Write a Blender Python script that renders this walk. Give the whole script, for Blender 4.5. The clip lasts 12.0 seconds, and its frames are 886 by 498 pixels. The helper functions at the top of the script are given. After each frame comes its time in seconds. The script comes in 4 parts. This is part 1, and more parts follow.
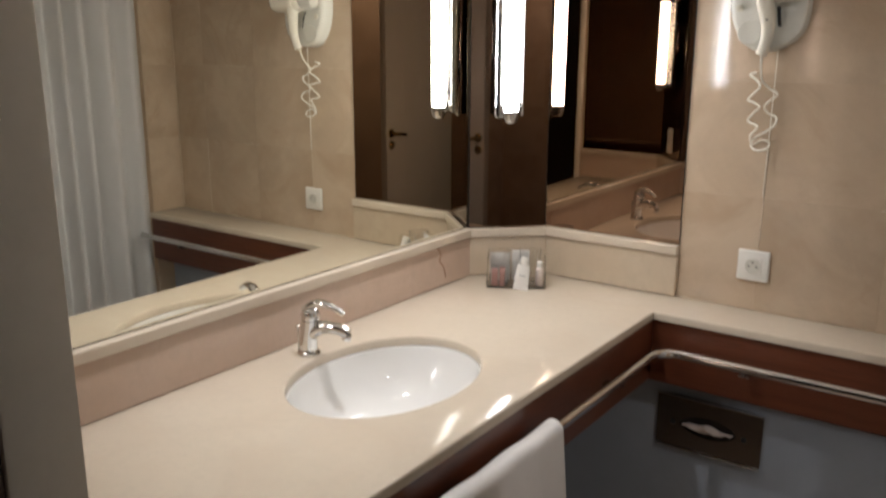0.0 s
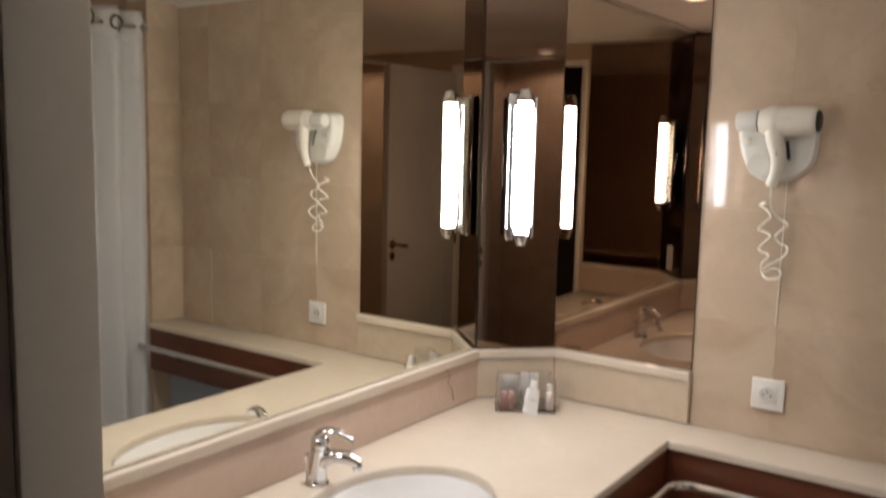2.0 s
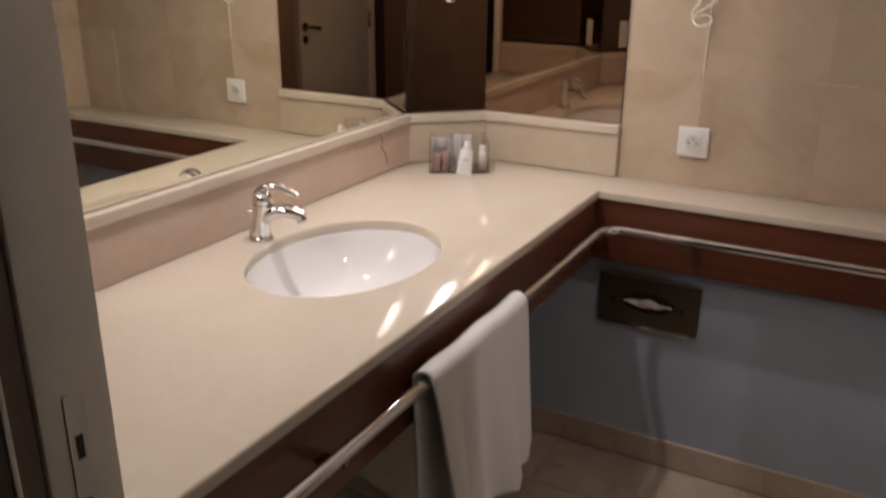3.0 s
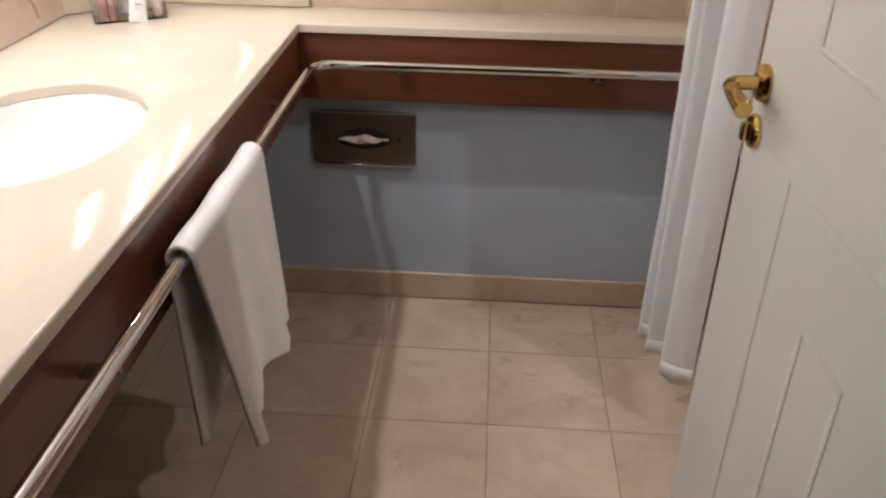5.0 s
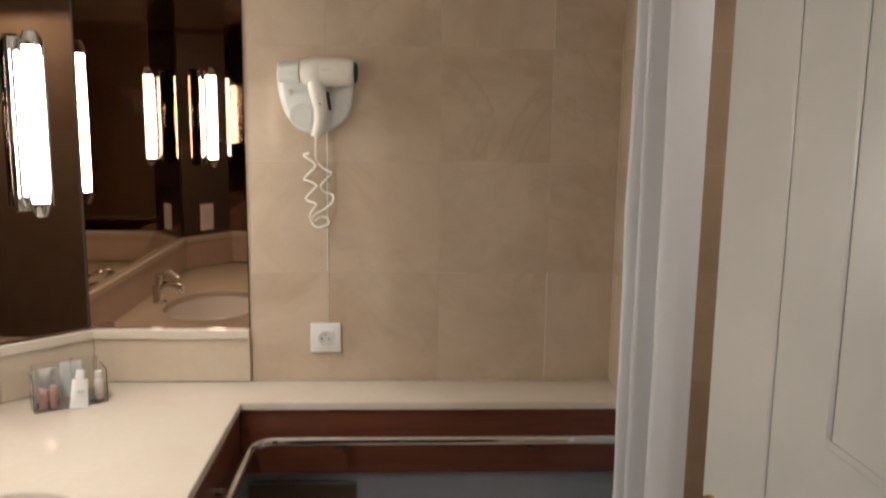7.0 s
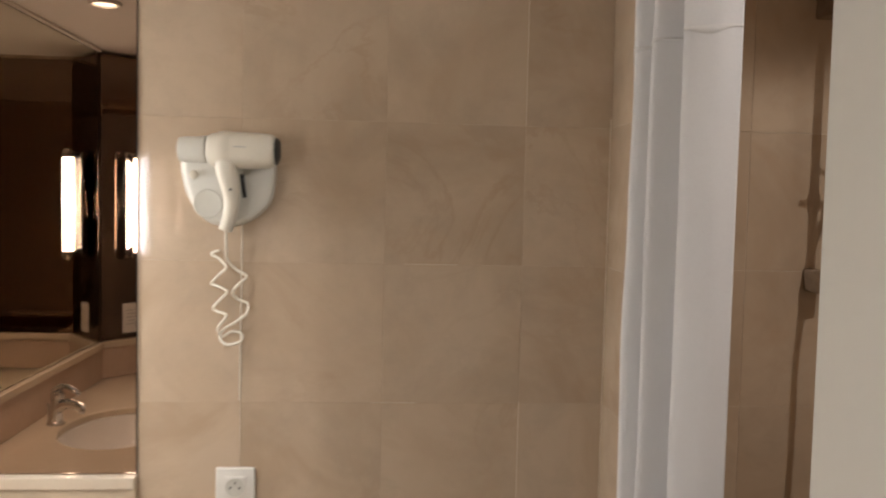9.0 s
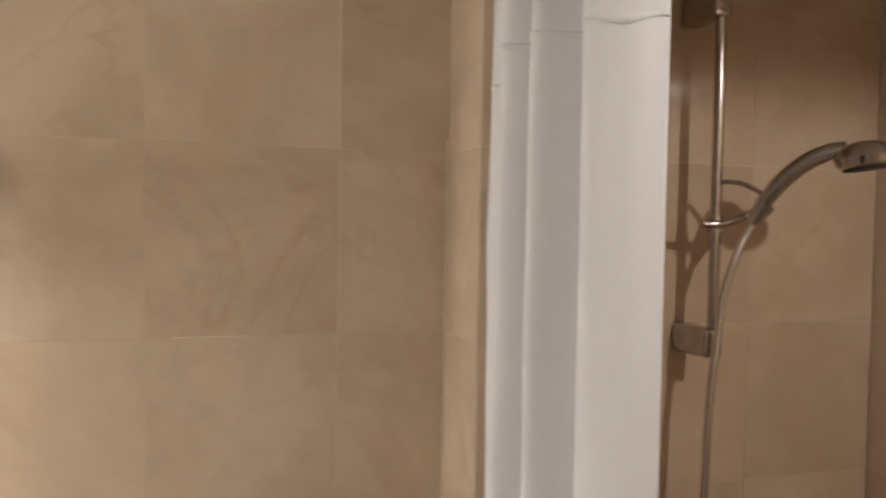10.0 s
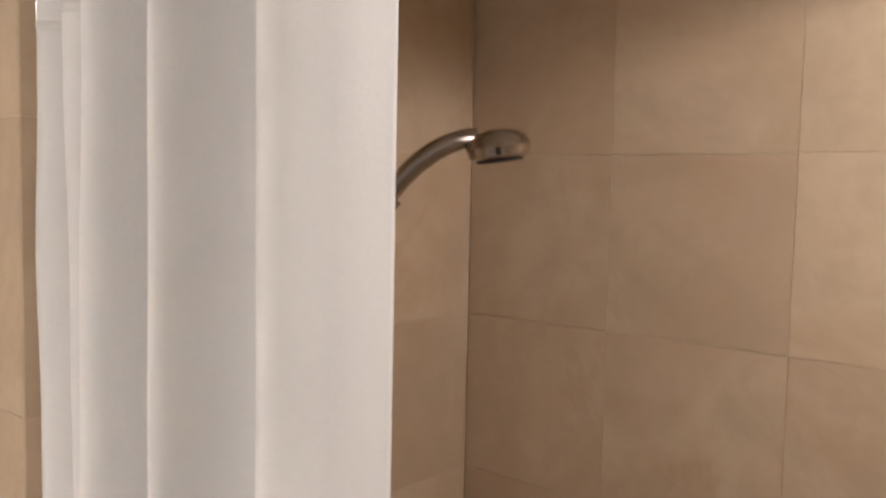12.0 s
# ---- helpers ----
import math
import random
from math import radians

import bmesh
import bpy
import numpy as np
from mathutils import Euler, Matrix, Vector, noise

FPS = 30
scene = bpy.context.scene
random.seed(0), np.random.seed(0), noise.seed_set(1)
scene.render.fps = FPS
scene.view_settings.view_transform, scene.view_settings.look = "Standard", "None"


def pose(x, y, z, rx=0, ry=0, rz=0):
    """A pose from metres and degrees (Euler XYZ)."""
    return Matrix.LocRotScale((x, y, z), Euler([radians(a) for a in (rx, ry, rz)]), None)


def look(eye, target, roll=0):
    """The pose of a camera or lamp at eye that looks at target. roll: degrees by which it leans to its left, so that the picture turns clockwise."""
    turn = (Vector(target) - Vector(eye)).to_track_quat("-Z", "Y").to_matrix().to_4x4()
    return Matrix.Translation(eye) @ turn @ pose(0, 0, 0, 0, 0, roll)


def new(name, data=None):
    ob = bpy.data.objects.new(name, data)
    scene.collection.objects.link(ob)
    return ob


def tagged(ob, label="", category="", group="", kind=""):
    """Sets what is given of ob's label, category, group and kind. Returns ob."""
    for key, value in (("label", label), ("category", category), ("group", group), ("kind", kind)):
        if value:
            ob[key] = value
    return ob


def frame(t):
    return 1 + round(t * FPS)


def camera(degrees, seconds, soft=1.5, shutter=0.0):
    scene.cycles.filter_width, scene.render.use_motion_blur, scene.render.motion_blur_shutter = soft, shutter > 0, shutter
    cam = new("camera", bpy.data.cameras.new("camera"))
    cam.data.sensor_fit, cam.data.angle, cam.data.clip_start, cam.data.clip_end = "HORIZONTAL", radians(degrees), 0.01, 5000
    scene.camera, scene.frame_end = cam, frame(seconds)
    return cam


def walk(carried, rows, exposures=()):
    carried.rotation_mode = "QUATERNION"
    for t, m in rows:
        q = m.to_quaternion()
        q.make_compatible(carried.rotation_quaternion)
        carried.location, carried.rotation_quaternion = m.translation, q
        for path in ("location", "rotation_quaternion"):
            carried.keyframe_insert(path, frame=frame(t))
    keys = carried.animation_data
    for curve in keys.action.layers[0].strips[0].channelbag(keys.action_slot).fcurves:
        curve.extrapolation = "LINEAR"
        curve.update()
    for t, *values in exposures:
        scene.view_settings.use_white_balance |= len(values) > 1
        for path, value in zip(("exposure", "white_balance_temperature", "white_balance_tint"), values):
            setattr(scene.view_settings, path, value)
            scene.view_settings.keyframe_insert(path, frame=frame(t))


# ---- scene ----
cam = camera(56.0, 12.0, soft=2.1, shutter=0.4)
PATH = [
    (0, (1.382, 0.194, 1.540), (0.246, 1.767, 1.055), 0.2),
    (0.5, (1.376, 0.195, 1.589), (0.192, 1.778, 1.285), 0.1),
    (1, (1.368, 0.196, 1.634), (0.164, 1.787, 1.497), 0.8),
    (1.5, (1.356, 0.196, 1.639), (0.156, 1.793, 1.535), 0.9),
    (2, (1.315, 0.178, 1.592), (0.175, 1.803, 1.345), 1.3),
    (2.5, (1.271, 0.145, 1.518), (0.228, 1.778, 1.022), 0.8),
    (3, (1.263, 0.130, 1.458), (0.370, 1.784, 0.774), 0.6),
    (3.2, (1.259, 0.135, 1.436), (0.419, 1.788, 0.685), 0.4),
    (4.8, (1.112, 0.197, 1.380), (0.925, 1.919, 0.380), 0.9),
    (5, (1.085, 0.188, 1.386), (0.990, 1.923, 0.396), 1.1),
    (5.2, (1.068, 0.176, 1.394), (1.036, 1.922, 0.418), 0.7),
    (5.5, (1.053, 0.205, 1.431), (1.087, 1.985, 0.519), 0.7),
    (6, (1.037, 0.227, 1.502), (1.117, 2.110, 0.832), 1.2),
    (6.5, (1.020, 0.226, 1.547), (1.107, 2.155, 1.027), 1.2),
    (7, (1.019, 0.193, 1.581), (1.108, 2.164, 1.251), 0.7),
    (7.2, (1.030, 0.213, 1.586), (1.102, 2.193, 1.315), 0.6),
    (8.8, (1.072, 0.558, 1.571), (1.199, 2.551, 1.453), 1.4),
    (9, (1.097, 0.641, 1.578), (1.249, 2.632, 1.463), 1.3),
    (9.2, (1.115, 0.715, 1.581), (1.307, 2.704, 1.492), 1.3),
    (9.5, (1.110, 0.848, 1.559), (1.438, 2.821, 1.538), 1.4),
    (10, (1.142, 1.075, 1.632), (1.769, 2.973, 1.558), 1.0),
    (10.5, (1.223, 1.186, 1.644), (2.142, 2.962, 1.624), 2.1),
    (10.6, (1.220, 1.234, 1.663), (2.239, 2.955, 1.633), 2.3),
    (11, (1.278, 1.308, 1.655), (2.468, 2.915, 1.666), 2.8),
    (11.2, (1.289, 1.313, 1.672), (2.533, 2.879, 1.691), 3.1),
    (11.5, (1.282, 1.349, 1.667), (2.654, 2.803, 1.683), 3.4),
    (12, (1.221, 1.414, 1.677), (2.762, 2.681, 1.535), 1.2),
]
EXPOSURE = [(0.0, -0.58, 6050, 10), (1.3, -0.25, 5900, 9), (2.0, -0.42, 6100, 13), (3.2, -0.64, 6300, 18), (4.8, 0.28, 6050, 14), (5.6, 0.08, 6050, 13),
            (6.5, -0.40, 6200, 10), (7.2, -0.40, 6300, 10), (8.8, -0.32, 6350, 12), (10.0, 0.12, 6300, 11), (11.2, 0.36, 6300, 12), (12.0, 0.36, 6350, 13)]
walk(cam, [(t, look(eye, target, roll)) for t, eye, target, roll in PATH], EXPOSURE)

# ---------------------------------------------------------------- light
world = bpy.data.worlds.new("world")
scene.world = world
world.use_nodes = True
world.node_tree.nodes["Background"].inputs["Color"].default_value = (0.9, 0.8, 0.7, 1)
world.node_tree.nodes["Background"].inputs["Strength"].default_value = 0.0

FLOOR, CEIL = 0.0, 2.135
YB, YC = 2.40, 0.59            # tiled wall ahead, doorway wall
COUNTER = 0.845
LEDGE, MIRROR_TOP = 0.992, 2.122


def downlight_lamp(x, y, z, watts, size, blend, radius, color=(1.0, 0.945, 0.88)):
    data = bpy.data.lights.new("downlight_lamp", "SPOT")
    data.energy, data.spot_size, data.spot_blend, data.shadow_soft_size, data.color = watts, radians(size), blend, radius, color
    ob = new("downlight_lamp", data)
    ob.matrix_basis = look((x, y, z), (x, y, 0))
    return ob


downlight_lamp(0.285, 1.617, 2.119, 50, 140, 1.0, 0.028)
# unseen fill lamp, added to brighten the shower walls
downlight_lamp(2.10, 1.12, 2.114, 24, 167, 0.18, 0.022)

# ---------------------------------------------------------------- materials


def shader(name, base, rough, metal=0.0, grain=0.0, grain_scale=30.0, stain=0.0, stain_scale=3.0, bump=0.0, bump_scale=60.0,
           vary=0.0, coat=0.0, stain_tint=None, emit=None, trans=0.0, ior=1.45, sheen=0.0, stretch=None, rough_vary=0.0, vein=0.0, vein_scale=3.0, vein_tint=(0.3, 0.2, 0.12)):
    m = bpy.data.materials.new(name)
    m.use_nodes = True
    nt = m.node_tree
    bsdf = nt.nodes["Principled BSDF"]
    bsdf.inputs["Roughness"].default_value, bsdf.inputs["Metallic"].default_value = rough, metal
    bsdf.inputs["Coat Weight"].default_value, bsdf.inputs["Coat Roughness"].default_value = coat, 0.08
    bsdf.inputs["Transmission Weight"].default_value, bsdf.inputs["IOR"].default_value = trans, ior
    bsdf.inputs["Sheen Weight"].default_value = sheen
    if emit:
        bsdf.inputs["Emission Color"].default_value, bsdf.inputs["Emission Strength"].default_value = (*emit[:3], 1), emit[3]
    coord = nt.nodes.new("ShaderNodeTexCoord")
    mapping = nt.nodes.new("ShaderNodeMapping")
    nt.links.new(coord.outputs["Object"], mapping.inputs["Vector"])
    if stretch:
        mapping.inputs["Scale"].default_value = stretch
    vec = mapping.outputs["Vector"]
    info = nt.nodes.new("ShaderNodeObjectInfo")
    if vary:
        # each piece looks up its own part of the pattern
        off = nt.nodes.new("ShaderNodeVectorMath")
        off.operation = "SCALE"
        off.inputs[0].default_value = (17.0, 31.0, 23.0)
        nt.links.new(info.outputs["Random"], off.inputs["Scale"])
        add = nt.nodes.new("ShaderNodeVectorMath")
        nt.links.new(vec, add.inputs[0])
        nt.links.new(off.outputs[0], add.inputs[1])
        vec = add.outputs[0]

    def tex(scale, detail=6.0, rough_=0.6, dist=0.0):
        n = nt.nodes.new("ShaderNodeTexNoise")
        n.inputs["Scale"].default_value, n.inputs["Detail"].default_value = scale, detail
        n.inputs["Roughness"].default_value, n.inputs["Distortion"].default_value = rough_, dist
        nt.links.new(vec, n.inputs["Vector"])
        return n.outputs["Fac"]

    def mix(a, b, fac):
        n = nt.nodes.new("ShaderNodeMix")
        n.data_type = "RGBA"
        for sock, v in ((n.inputs["A"], a), (n.inputs["B"], b), (n.inputs["Factor"], fac)):
            if hasattr(v, "is_output"):
                nt.links.new(v, sock)
            else:
                sock.default_value = v
        return n.outputs["Result"]

    def ramp(v, lo, hi):
        n = nt.nodes.new("ShaderNodeMapRange")
        n.inputs["From Min"].default_value, n.inputs["From Max"].default_value = lo, hi
        nt.links.new(v, n.inputs["Value"])
        return n.outputs["Result"]

    col = (*base, 1)
    if stain:
        t = stain_tint or tuple(c * 0.6 for c in base)
        dark = tuple(base[i] * (1 - stain) + t[i] * stain for i in range(3))
        col = mix(col, (*dark, 1), ramp(tex(stain_scale, 5.0, 0.6, 0.8), 0.42, 0.68))
    if vein:
        gap = nt.nodes.new("ShaderNodeMath")
        gap.operation = "SUBTRACT"
        gap.inputs[1].default_value = 0.5
        nt.links.new(tex(vein_scale, 7.0, 0.62, 1.6), gap.inputs[0])
        away = nt.nodes.new("ShaderNodeMath")
        away.operation = "ABSOLUTE"
        nt.links.new(gap.outputs[0], away.inputs[0])
        near = nt.nodes.new("ShaderNodeMapRange")
        near.inputs["From Min"].default_value, near.inputs["From Max"].default_value = 0.0, 0.03
        near.inputs["To Min"].default_value, near.inputs["To Max"].default_value = vein, 0.0
        nt.links.new(away.outputs[0], near.inputs["Value"])
        patch = nt.nodes.new("ShaderNodeMath")
        patch.operation = "MULTIPLY"
        nt.links.new(near.outputs["Result"], patch.inputs[0])
        nt.links.new(ramp(tex(vein_scale * 0.7, 3.0), 0.5, 0.7), patch.inputs[1])
        col = mix(col, (*vein_tint, 1), patch.outputs[0])
    if grain:
        dark = tuple(c * (1 - grain) for c in base)
        col = mix(col, (*dark, 1), ramp(tex(grain_scale, 7.0, 0.7, 0.3), 0.45, 0.8))
    if vary:
        bright = nt.nodes.new("ShaderNodeMapRange")
        bright.inputs["To Min"].default_value, bright.inputs["To Max"].default_value = 1 - vary, 1 + vary
        nt.links.new(info.outputs["Random"], bright.inputs["Value"])
        hsv = nt.nodes.new("ShaderNodeHueSaturation")
        nt.links.new(bright.outputs["Result"], hsv.inputs["Value"])
        if hasattr(col, "is_output"):
            nt.links.new(col, hsv.inputs["Color"])
        else:
            hsv.inputs["Color"].default_value = col
        col = hsv.outputs["Color"]
    if hasattr(col, "is_output"):
        nt.links.new(col, bsdf.inputs["Base Color"])
    else:
        bsdf.inputs["Base Color"].default_value = col
    if rough_vary:
        r = nt.nodes.new("ShaderNodeMapRange")
        r.inputs["To Min"].default_value, r.inputs["To Max"].default_value = max(0.02, rough - rough_vary), rough + rough_vary
        nt.links.new(tex(9.0, 4.0), r.inputs["Value"])
        nt.links.new(r.outputs["Result"], bsdf.inputs["Roughness"])
    if bump:
        b = nt.nodes.new("ShaderNodeBump")
        b.inputs["Strength"].default_value, b.inputs["Distance"].default_value = bump, 0.002
        nt.links.new(tex(bump_scale, 5.0), b.inputs["Height"])
        nt.links.new(b.outputs["Normal"], bsdf.inputs["Normal"])
    return m


MARBLE = (0.56, 0.445, 0.33)
mat_tile = shader("polished_beige_marble", MARBLE, 0.065, ior=1.33, grain=0.20, grain_scale=7, stain=0.9, stain_scale=3.2, vary=0.022,
                  stain_tint=(0.46, 0.345, 0.24), rough_vary=0.025, vein=0.60, vein_scale=2.2, vein_tint=(0.42, 0.30, 0.20))
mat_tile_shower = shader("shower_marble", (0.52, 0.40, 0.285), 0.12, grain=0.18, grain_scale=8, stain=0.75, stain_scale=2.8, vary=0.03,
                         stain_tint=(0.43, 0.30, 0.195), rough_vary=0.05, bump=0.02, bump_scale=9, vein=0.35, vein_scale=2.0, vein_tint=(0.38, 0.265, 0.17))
mat_grout = shader("patchy_grout", (0.50, 0.385, 0.275), 0.7, grain=0.12, grain_scale=90, stain=1.0, stain_scale=3.4, stain_tint=(0.70, 0.60, 0.46))
mat_counter = shader("cream_marble_top", (0.63, 0.55, 0.445), 0.10, grain=0.07, grain_scale=45, stain=0.28, stain_scale=5.0,
                     stain_tint=(0.54, 0.43, 0.325), rough_vary=0.03, ior=1.29)
mat_splash = shader("rose_beige_marble", (0.60, 0.47, 0.38), 0.2, grain=0.12, grain_scale=30, stain=0.4, stain_scale=5.0,
                    stain_tint=(0.52, 0.37, 0.27), rough_vary=0.06)
mat_splash_beige = shader("beige_marble_splash", (0.57, 0.475, 0.36), 0.2, grain=0.12, grain_scale=24, stain=0.4, stain_scale=5.0,
                          stain_tint=(0.50, 0.39, 0.28), rough_vary=0.06)
mat_vein = shader("rust_vein", (0.36, 0.20, 0.12), 0.3)
mat_floor = shader("floor_marble", (0.54, 0.435, 0.335), 0.30, grain=0.24, grain_scale=11, stain=0.8, stain_scale=3.6, vary=0.07,
                   stain_tint=(0.40, 0.30, 0.215), rough_vary=0.1, bump=0.05, bump_scale=30)
mat_floor_grout = shader("floor_grout", (0.36, 0.27, 0.19), 0.9, grain=0.2, grain_scale=80)
mat_ceiling = shader("white_ceiling_paint", (0.80, 0.76, 0.70), 0.7, grain=0.03, grain_scale=60, stain=0.08, stain_scale=1.5, bump=0.05)
mat_blue = shader("blue_grey_paint", (0.40, 0.445, 0.515), 0.42, grain=0.10, grain_scale=14, stain=0.25, stain_scale=3.0, bump=0.15, bump_scale=120)
mat_wood = shader("mahogany", (0.135, 0.042, 0.020), 0.30, grain=0.45, grain_scale=26, stain=0.4, stain_scale=6, bump=0.06, bump_scale=80,
                  stretch=(1, 1, 7), coat=0.25)
mat_wood_along = shader("mahogany_along", (0.135, 0.042, 0.020), 0.30, grain=0.45, grain_scale=26, stain=0.4, stain_scale=6, bump=0.06,
                        bump_scale=80, stretch=(0.25, 0.25, 3), coat=0.25)
mat_mirror = shader("silver_mirror", (0.82, 0.80, 0.71), 0.012, metal=1.0)
mat_bronze = shader("bronze_glass", (0.22, 0.155, 0.115), 0.03, metal=1.0)
mat_bronze_mirror = shader("bronze_mirror", (0.33, 0.235, 0.17), 0.015, metal=1.0)
mat_edge = shader("dark_mirror_edge", (0.03, 0.025, 0.02), 0.3)
mat_chrome = shader("chrome", (0.74, 0.73, 0.72), 0.07, metal=1.0, grain=0.06, grain_scale=50)
mat_steel = shader("brushed_steel", (0.30, 0.275, 0.25), 0.24, metal=1.0, grain=0.15, grain_scale=120, stretch=(1, 12, 12), rough_vary=0.06)
mat_shower_chrome = shader("dulled_chrome", (0.52, 0.47, 0.43), 0.16, metal=1.0, grain=0.25, grain_scale=40, rough_vary=0.06)
mat_brass = shader("polished_brass", (0.62, 0.42, 0.14), 0.13, metal=1.0, grain=0.12, grain_scale=60)
mat_ceramic = shader("white_ceramic", (0.82, 0.81, 0.79), 0.06, coat=0.4, grain=0.02)
mat_white = shader("white_plastic", (0.78, 0.76, 0.71), 0.32, grain=0.03, grain_scale=80)
mat_dryer = shader("ivory_plastic", (0.74, 0.70, 0.60), 0.30, grain=0.03, grain_scale=60)
mat_dryer_grey = shader("pale_grey_plastic", (0.64, 0.63, 0.57), 0.38, grain=0.04, grain_scale=60)
mat_black = shader("black_plastic", (0.02, 0.02, 0.02), 0.45)
mat_tube = shader("opal_tube", (0.9, 0.9, 0.88), 0.4, emit=(1.0, 0.965, 0.92, 78.0))
mat_glow = shader("downlight_glass", (0.9, 0.9, 0.88), 0.4, emit=(1.0, 0.9, 0.76, 14.0))
mat_curtain = shader("white_curtain_cloth", (0.65, 0.645, 0.65), 0.75, grain=0.05, grain_scale=200, stain=0.08, stain_scale=2.5, bump=0.12, bump_scale=260, sheen=0.2)
mat_hem = shader("curtain_hem", (0.63, 0.62, 0.61), 0.75, grain=0.05, grain_scale=200, bump=0.12, bump_scale=260, sheen=0.2)
mat_towel = shader("white_terry", (0.82, 0.79, 0.77), 0.9, grain=0.07, grain_scale=160, bump=0.8, bump_scale=420, sheen=0.4)
mat_door = shader("white_door_paint", (0.57, 0.555, 0.51), 0.33, grain=0.03, grain_scale=30, stain=0.08, stain_scale=2.0, bump=0.05, bump_scale=60)
mat_frame = shader("cream_frame_paint", (0.82, 0.76, 0.68), 0.4, grain=0.06, grain_scale=40, stain=0.15, stain_scale=3.0, bump=0.06)
mat_dark_wood = shader("dark_corridor_wood", (0.07, 0.045, 0.032), 0.4, grain=0.3, grain_scale=20, stretch=(6, 6, 1))
mat_rebate = shader("brown_rebate_paint", (0.16, 0.11, 0.085), 0.5, grain=0.2, grain_scale=40, stretch=(1, 1, 0.2))
mat_corridor = shader("corridor_paint", (0.16, 0.12, 0.09), 0.7, grain=0.08, stain=0.15, stain_scale=2)
mat_carpet = shader("corridor_carpet", (0.07, 0.045, 0.035), 0.95, grain=0.3, grain_scale=180, bump=0.5, bump_scale=300)
mat_acrylic = shader("clear_acrylic", (0.98, 0.98, 0.98), 0.02, trans=1.0, ior=1.06)
mat_glass = shader("tumbler_glass", (0.97, 0.97, 0.97), 0.02, trans=1.0, ior=1.25)
mat_card = shader("white_card", (0.80, 0.78, 0.75), 0.6, grain=0.03)
mat_print = shader("grey_print", (0.42, 0.42, 0.42), 0.6)
mat_pink = shader("rose_sachet", (0.50, 0.30, 0.27), 0.4, grain=0.1)
mat_tissue = shader("tissue", (0.82, 0.72, 0.67), 0.85, grain=0.06, grain_scale=90)
mat_dark = shader("dark_void", (0.03, 0.022, 0.018), 0.6)
mat_cord = shader("ivory_cord", (0.80, 0.76, 0.66), 0.4)
mat_hose = shader("steel_hose", (0.62, 0.57, 0.50), 0.2, metal=1.0, bump=0.7, bump_scale=400)

# ---------------------------------------------------------------- helpers

WORLD = {}


def mesh_of(name, bm, mat, smooth=False):
    me = bpy.data.meshes.new(name)
    bm.normal_update()
    bm.to_mesh(me)
    bm.free()
    me.materials.append(mat)
    if smooth:
        for p in me.polygons:
            p.use_smooth = True
        me.set_sharp_from_angle(angle=radians(38))
    return me


def solid(name, bm, mat, label="", category="", group="", kind="", smooth=False):
    """A top-level thing made of one mesh, in world metres."""
    return tagged(new(name, mesh_of(name, bm, mat, smooth)), label, category, group, kind)


def thing(name, at, label, category, group="", kind=""):
    e = new(name)
    e.matrix_basis = Matrix.Translation(at)
    e.empty_display_size = 0.05
    WORLD[e] = Matrix.Translation(at)
    return tagged(e, label, category, group, kind)


def part(name, bm, mat, parent, label="", smooth=True):
    """One mesh in world metres, under a thing or a part."""
    ob = new(name, mesh_of(name, bm, mat, smooth))
    ob.parent = parent
    ob.matrix_parent_inverse = WORLD.get(parent, Matrix.Identity(4)).inverted()
    return tagged(ob, label)


def piece(name, me, at, parent):
    """A repeated piece on shared mesh data; the parent stands at the origin."""
    ob = new(name, me)
    ob.parent = parent
    ob.matrix_basis = at
    return ob


def add_box(bm, lo, hi, bevel=0.0, seg=1):
    lo, hi = Vector(lo), Vector(hi)
    r = bmesh.ops.create_cube(bm, size=1.0, matrix=Matrix.LocRotScale((lo + hi) / 2, None, hi - lo))
    if bevel:
        edges = list({e for v in r["verts"] for e in v.link_edges})
        bmesh.ops.bevel(bm, geom=edges, offset=bevel, segments=seg, affect="EDGES", profile=0.5)
    return bm


def box(lo, hi, bevel=0.0, seg=1):
    return add_box(bmesh.new(), lo, hi, bevel, seg)


def moved(bm, m):
    bmesh.ops.transform(bm, matrix=m, verts=bm.verts)
    return bm


def prism(points, z0, z1, bevel=0.0, seg=2):
    """An upright prism over a plan outline."""
    bm = bmesh.new()
    vs = [bm.verts.new((x, y, z0)) for x, y in points]
    f = bm.faces.new(vs)
    r = bmesh.ops.extrude_face_region(bm, geom=[f])
    bmesh.ops.translate(bm, vec=(0, 0, z1 - z0), verts=[g for g in r["geom"] if isinstance(g, bmesh.types.BMVert)])
    bmesh.ops.recalc_face_normals(bm, faces=bm.faces)
    if bevel:
        bmesh.ops.bevel(bm, geom=bm.edges[:], offset=bevel, segments=seg, affect="EDGES", profile=0.5)
    return bm


def lathe(profile, m=Matrix.Identity(4), n=28, bm=None, sx=1.0, sy=1.0):
    """A body of revolution about z from (radius, height) pairs."""
    bm = bm or bmesh.new()
    rings = []
    for r, z in profile:
        rings.append([bm.verts.new(m @ Vector((r * sx * math.cos(2 * math.pi * k / n), r * sy * math.sin(2 * math.pi * k / n), z))) for k in range(n)])
    for a, b in zip(rings, rings[1:]):
        for k in range(n):
            bm.faces.new((a[k], a[(k + 1) % n], b[(k + 1) % n], b[k]))
    bm.faces.new(rings[0][::-1])
    bm.faces.new(rings[-1])
    bmesh.ops.recalc_face_normals(bm, faces=bm.faces)
    return bm


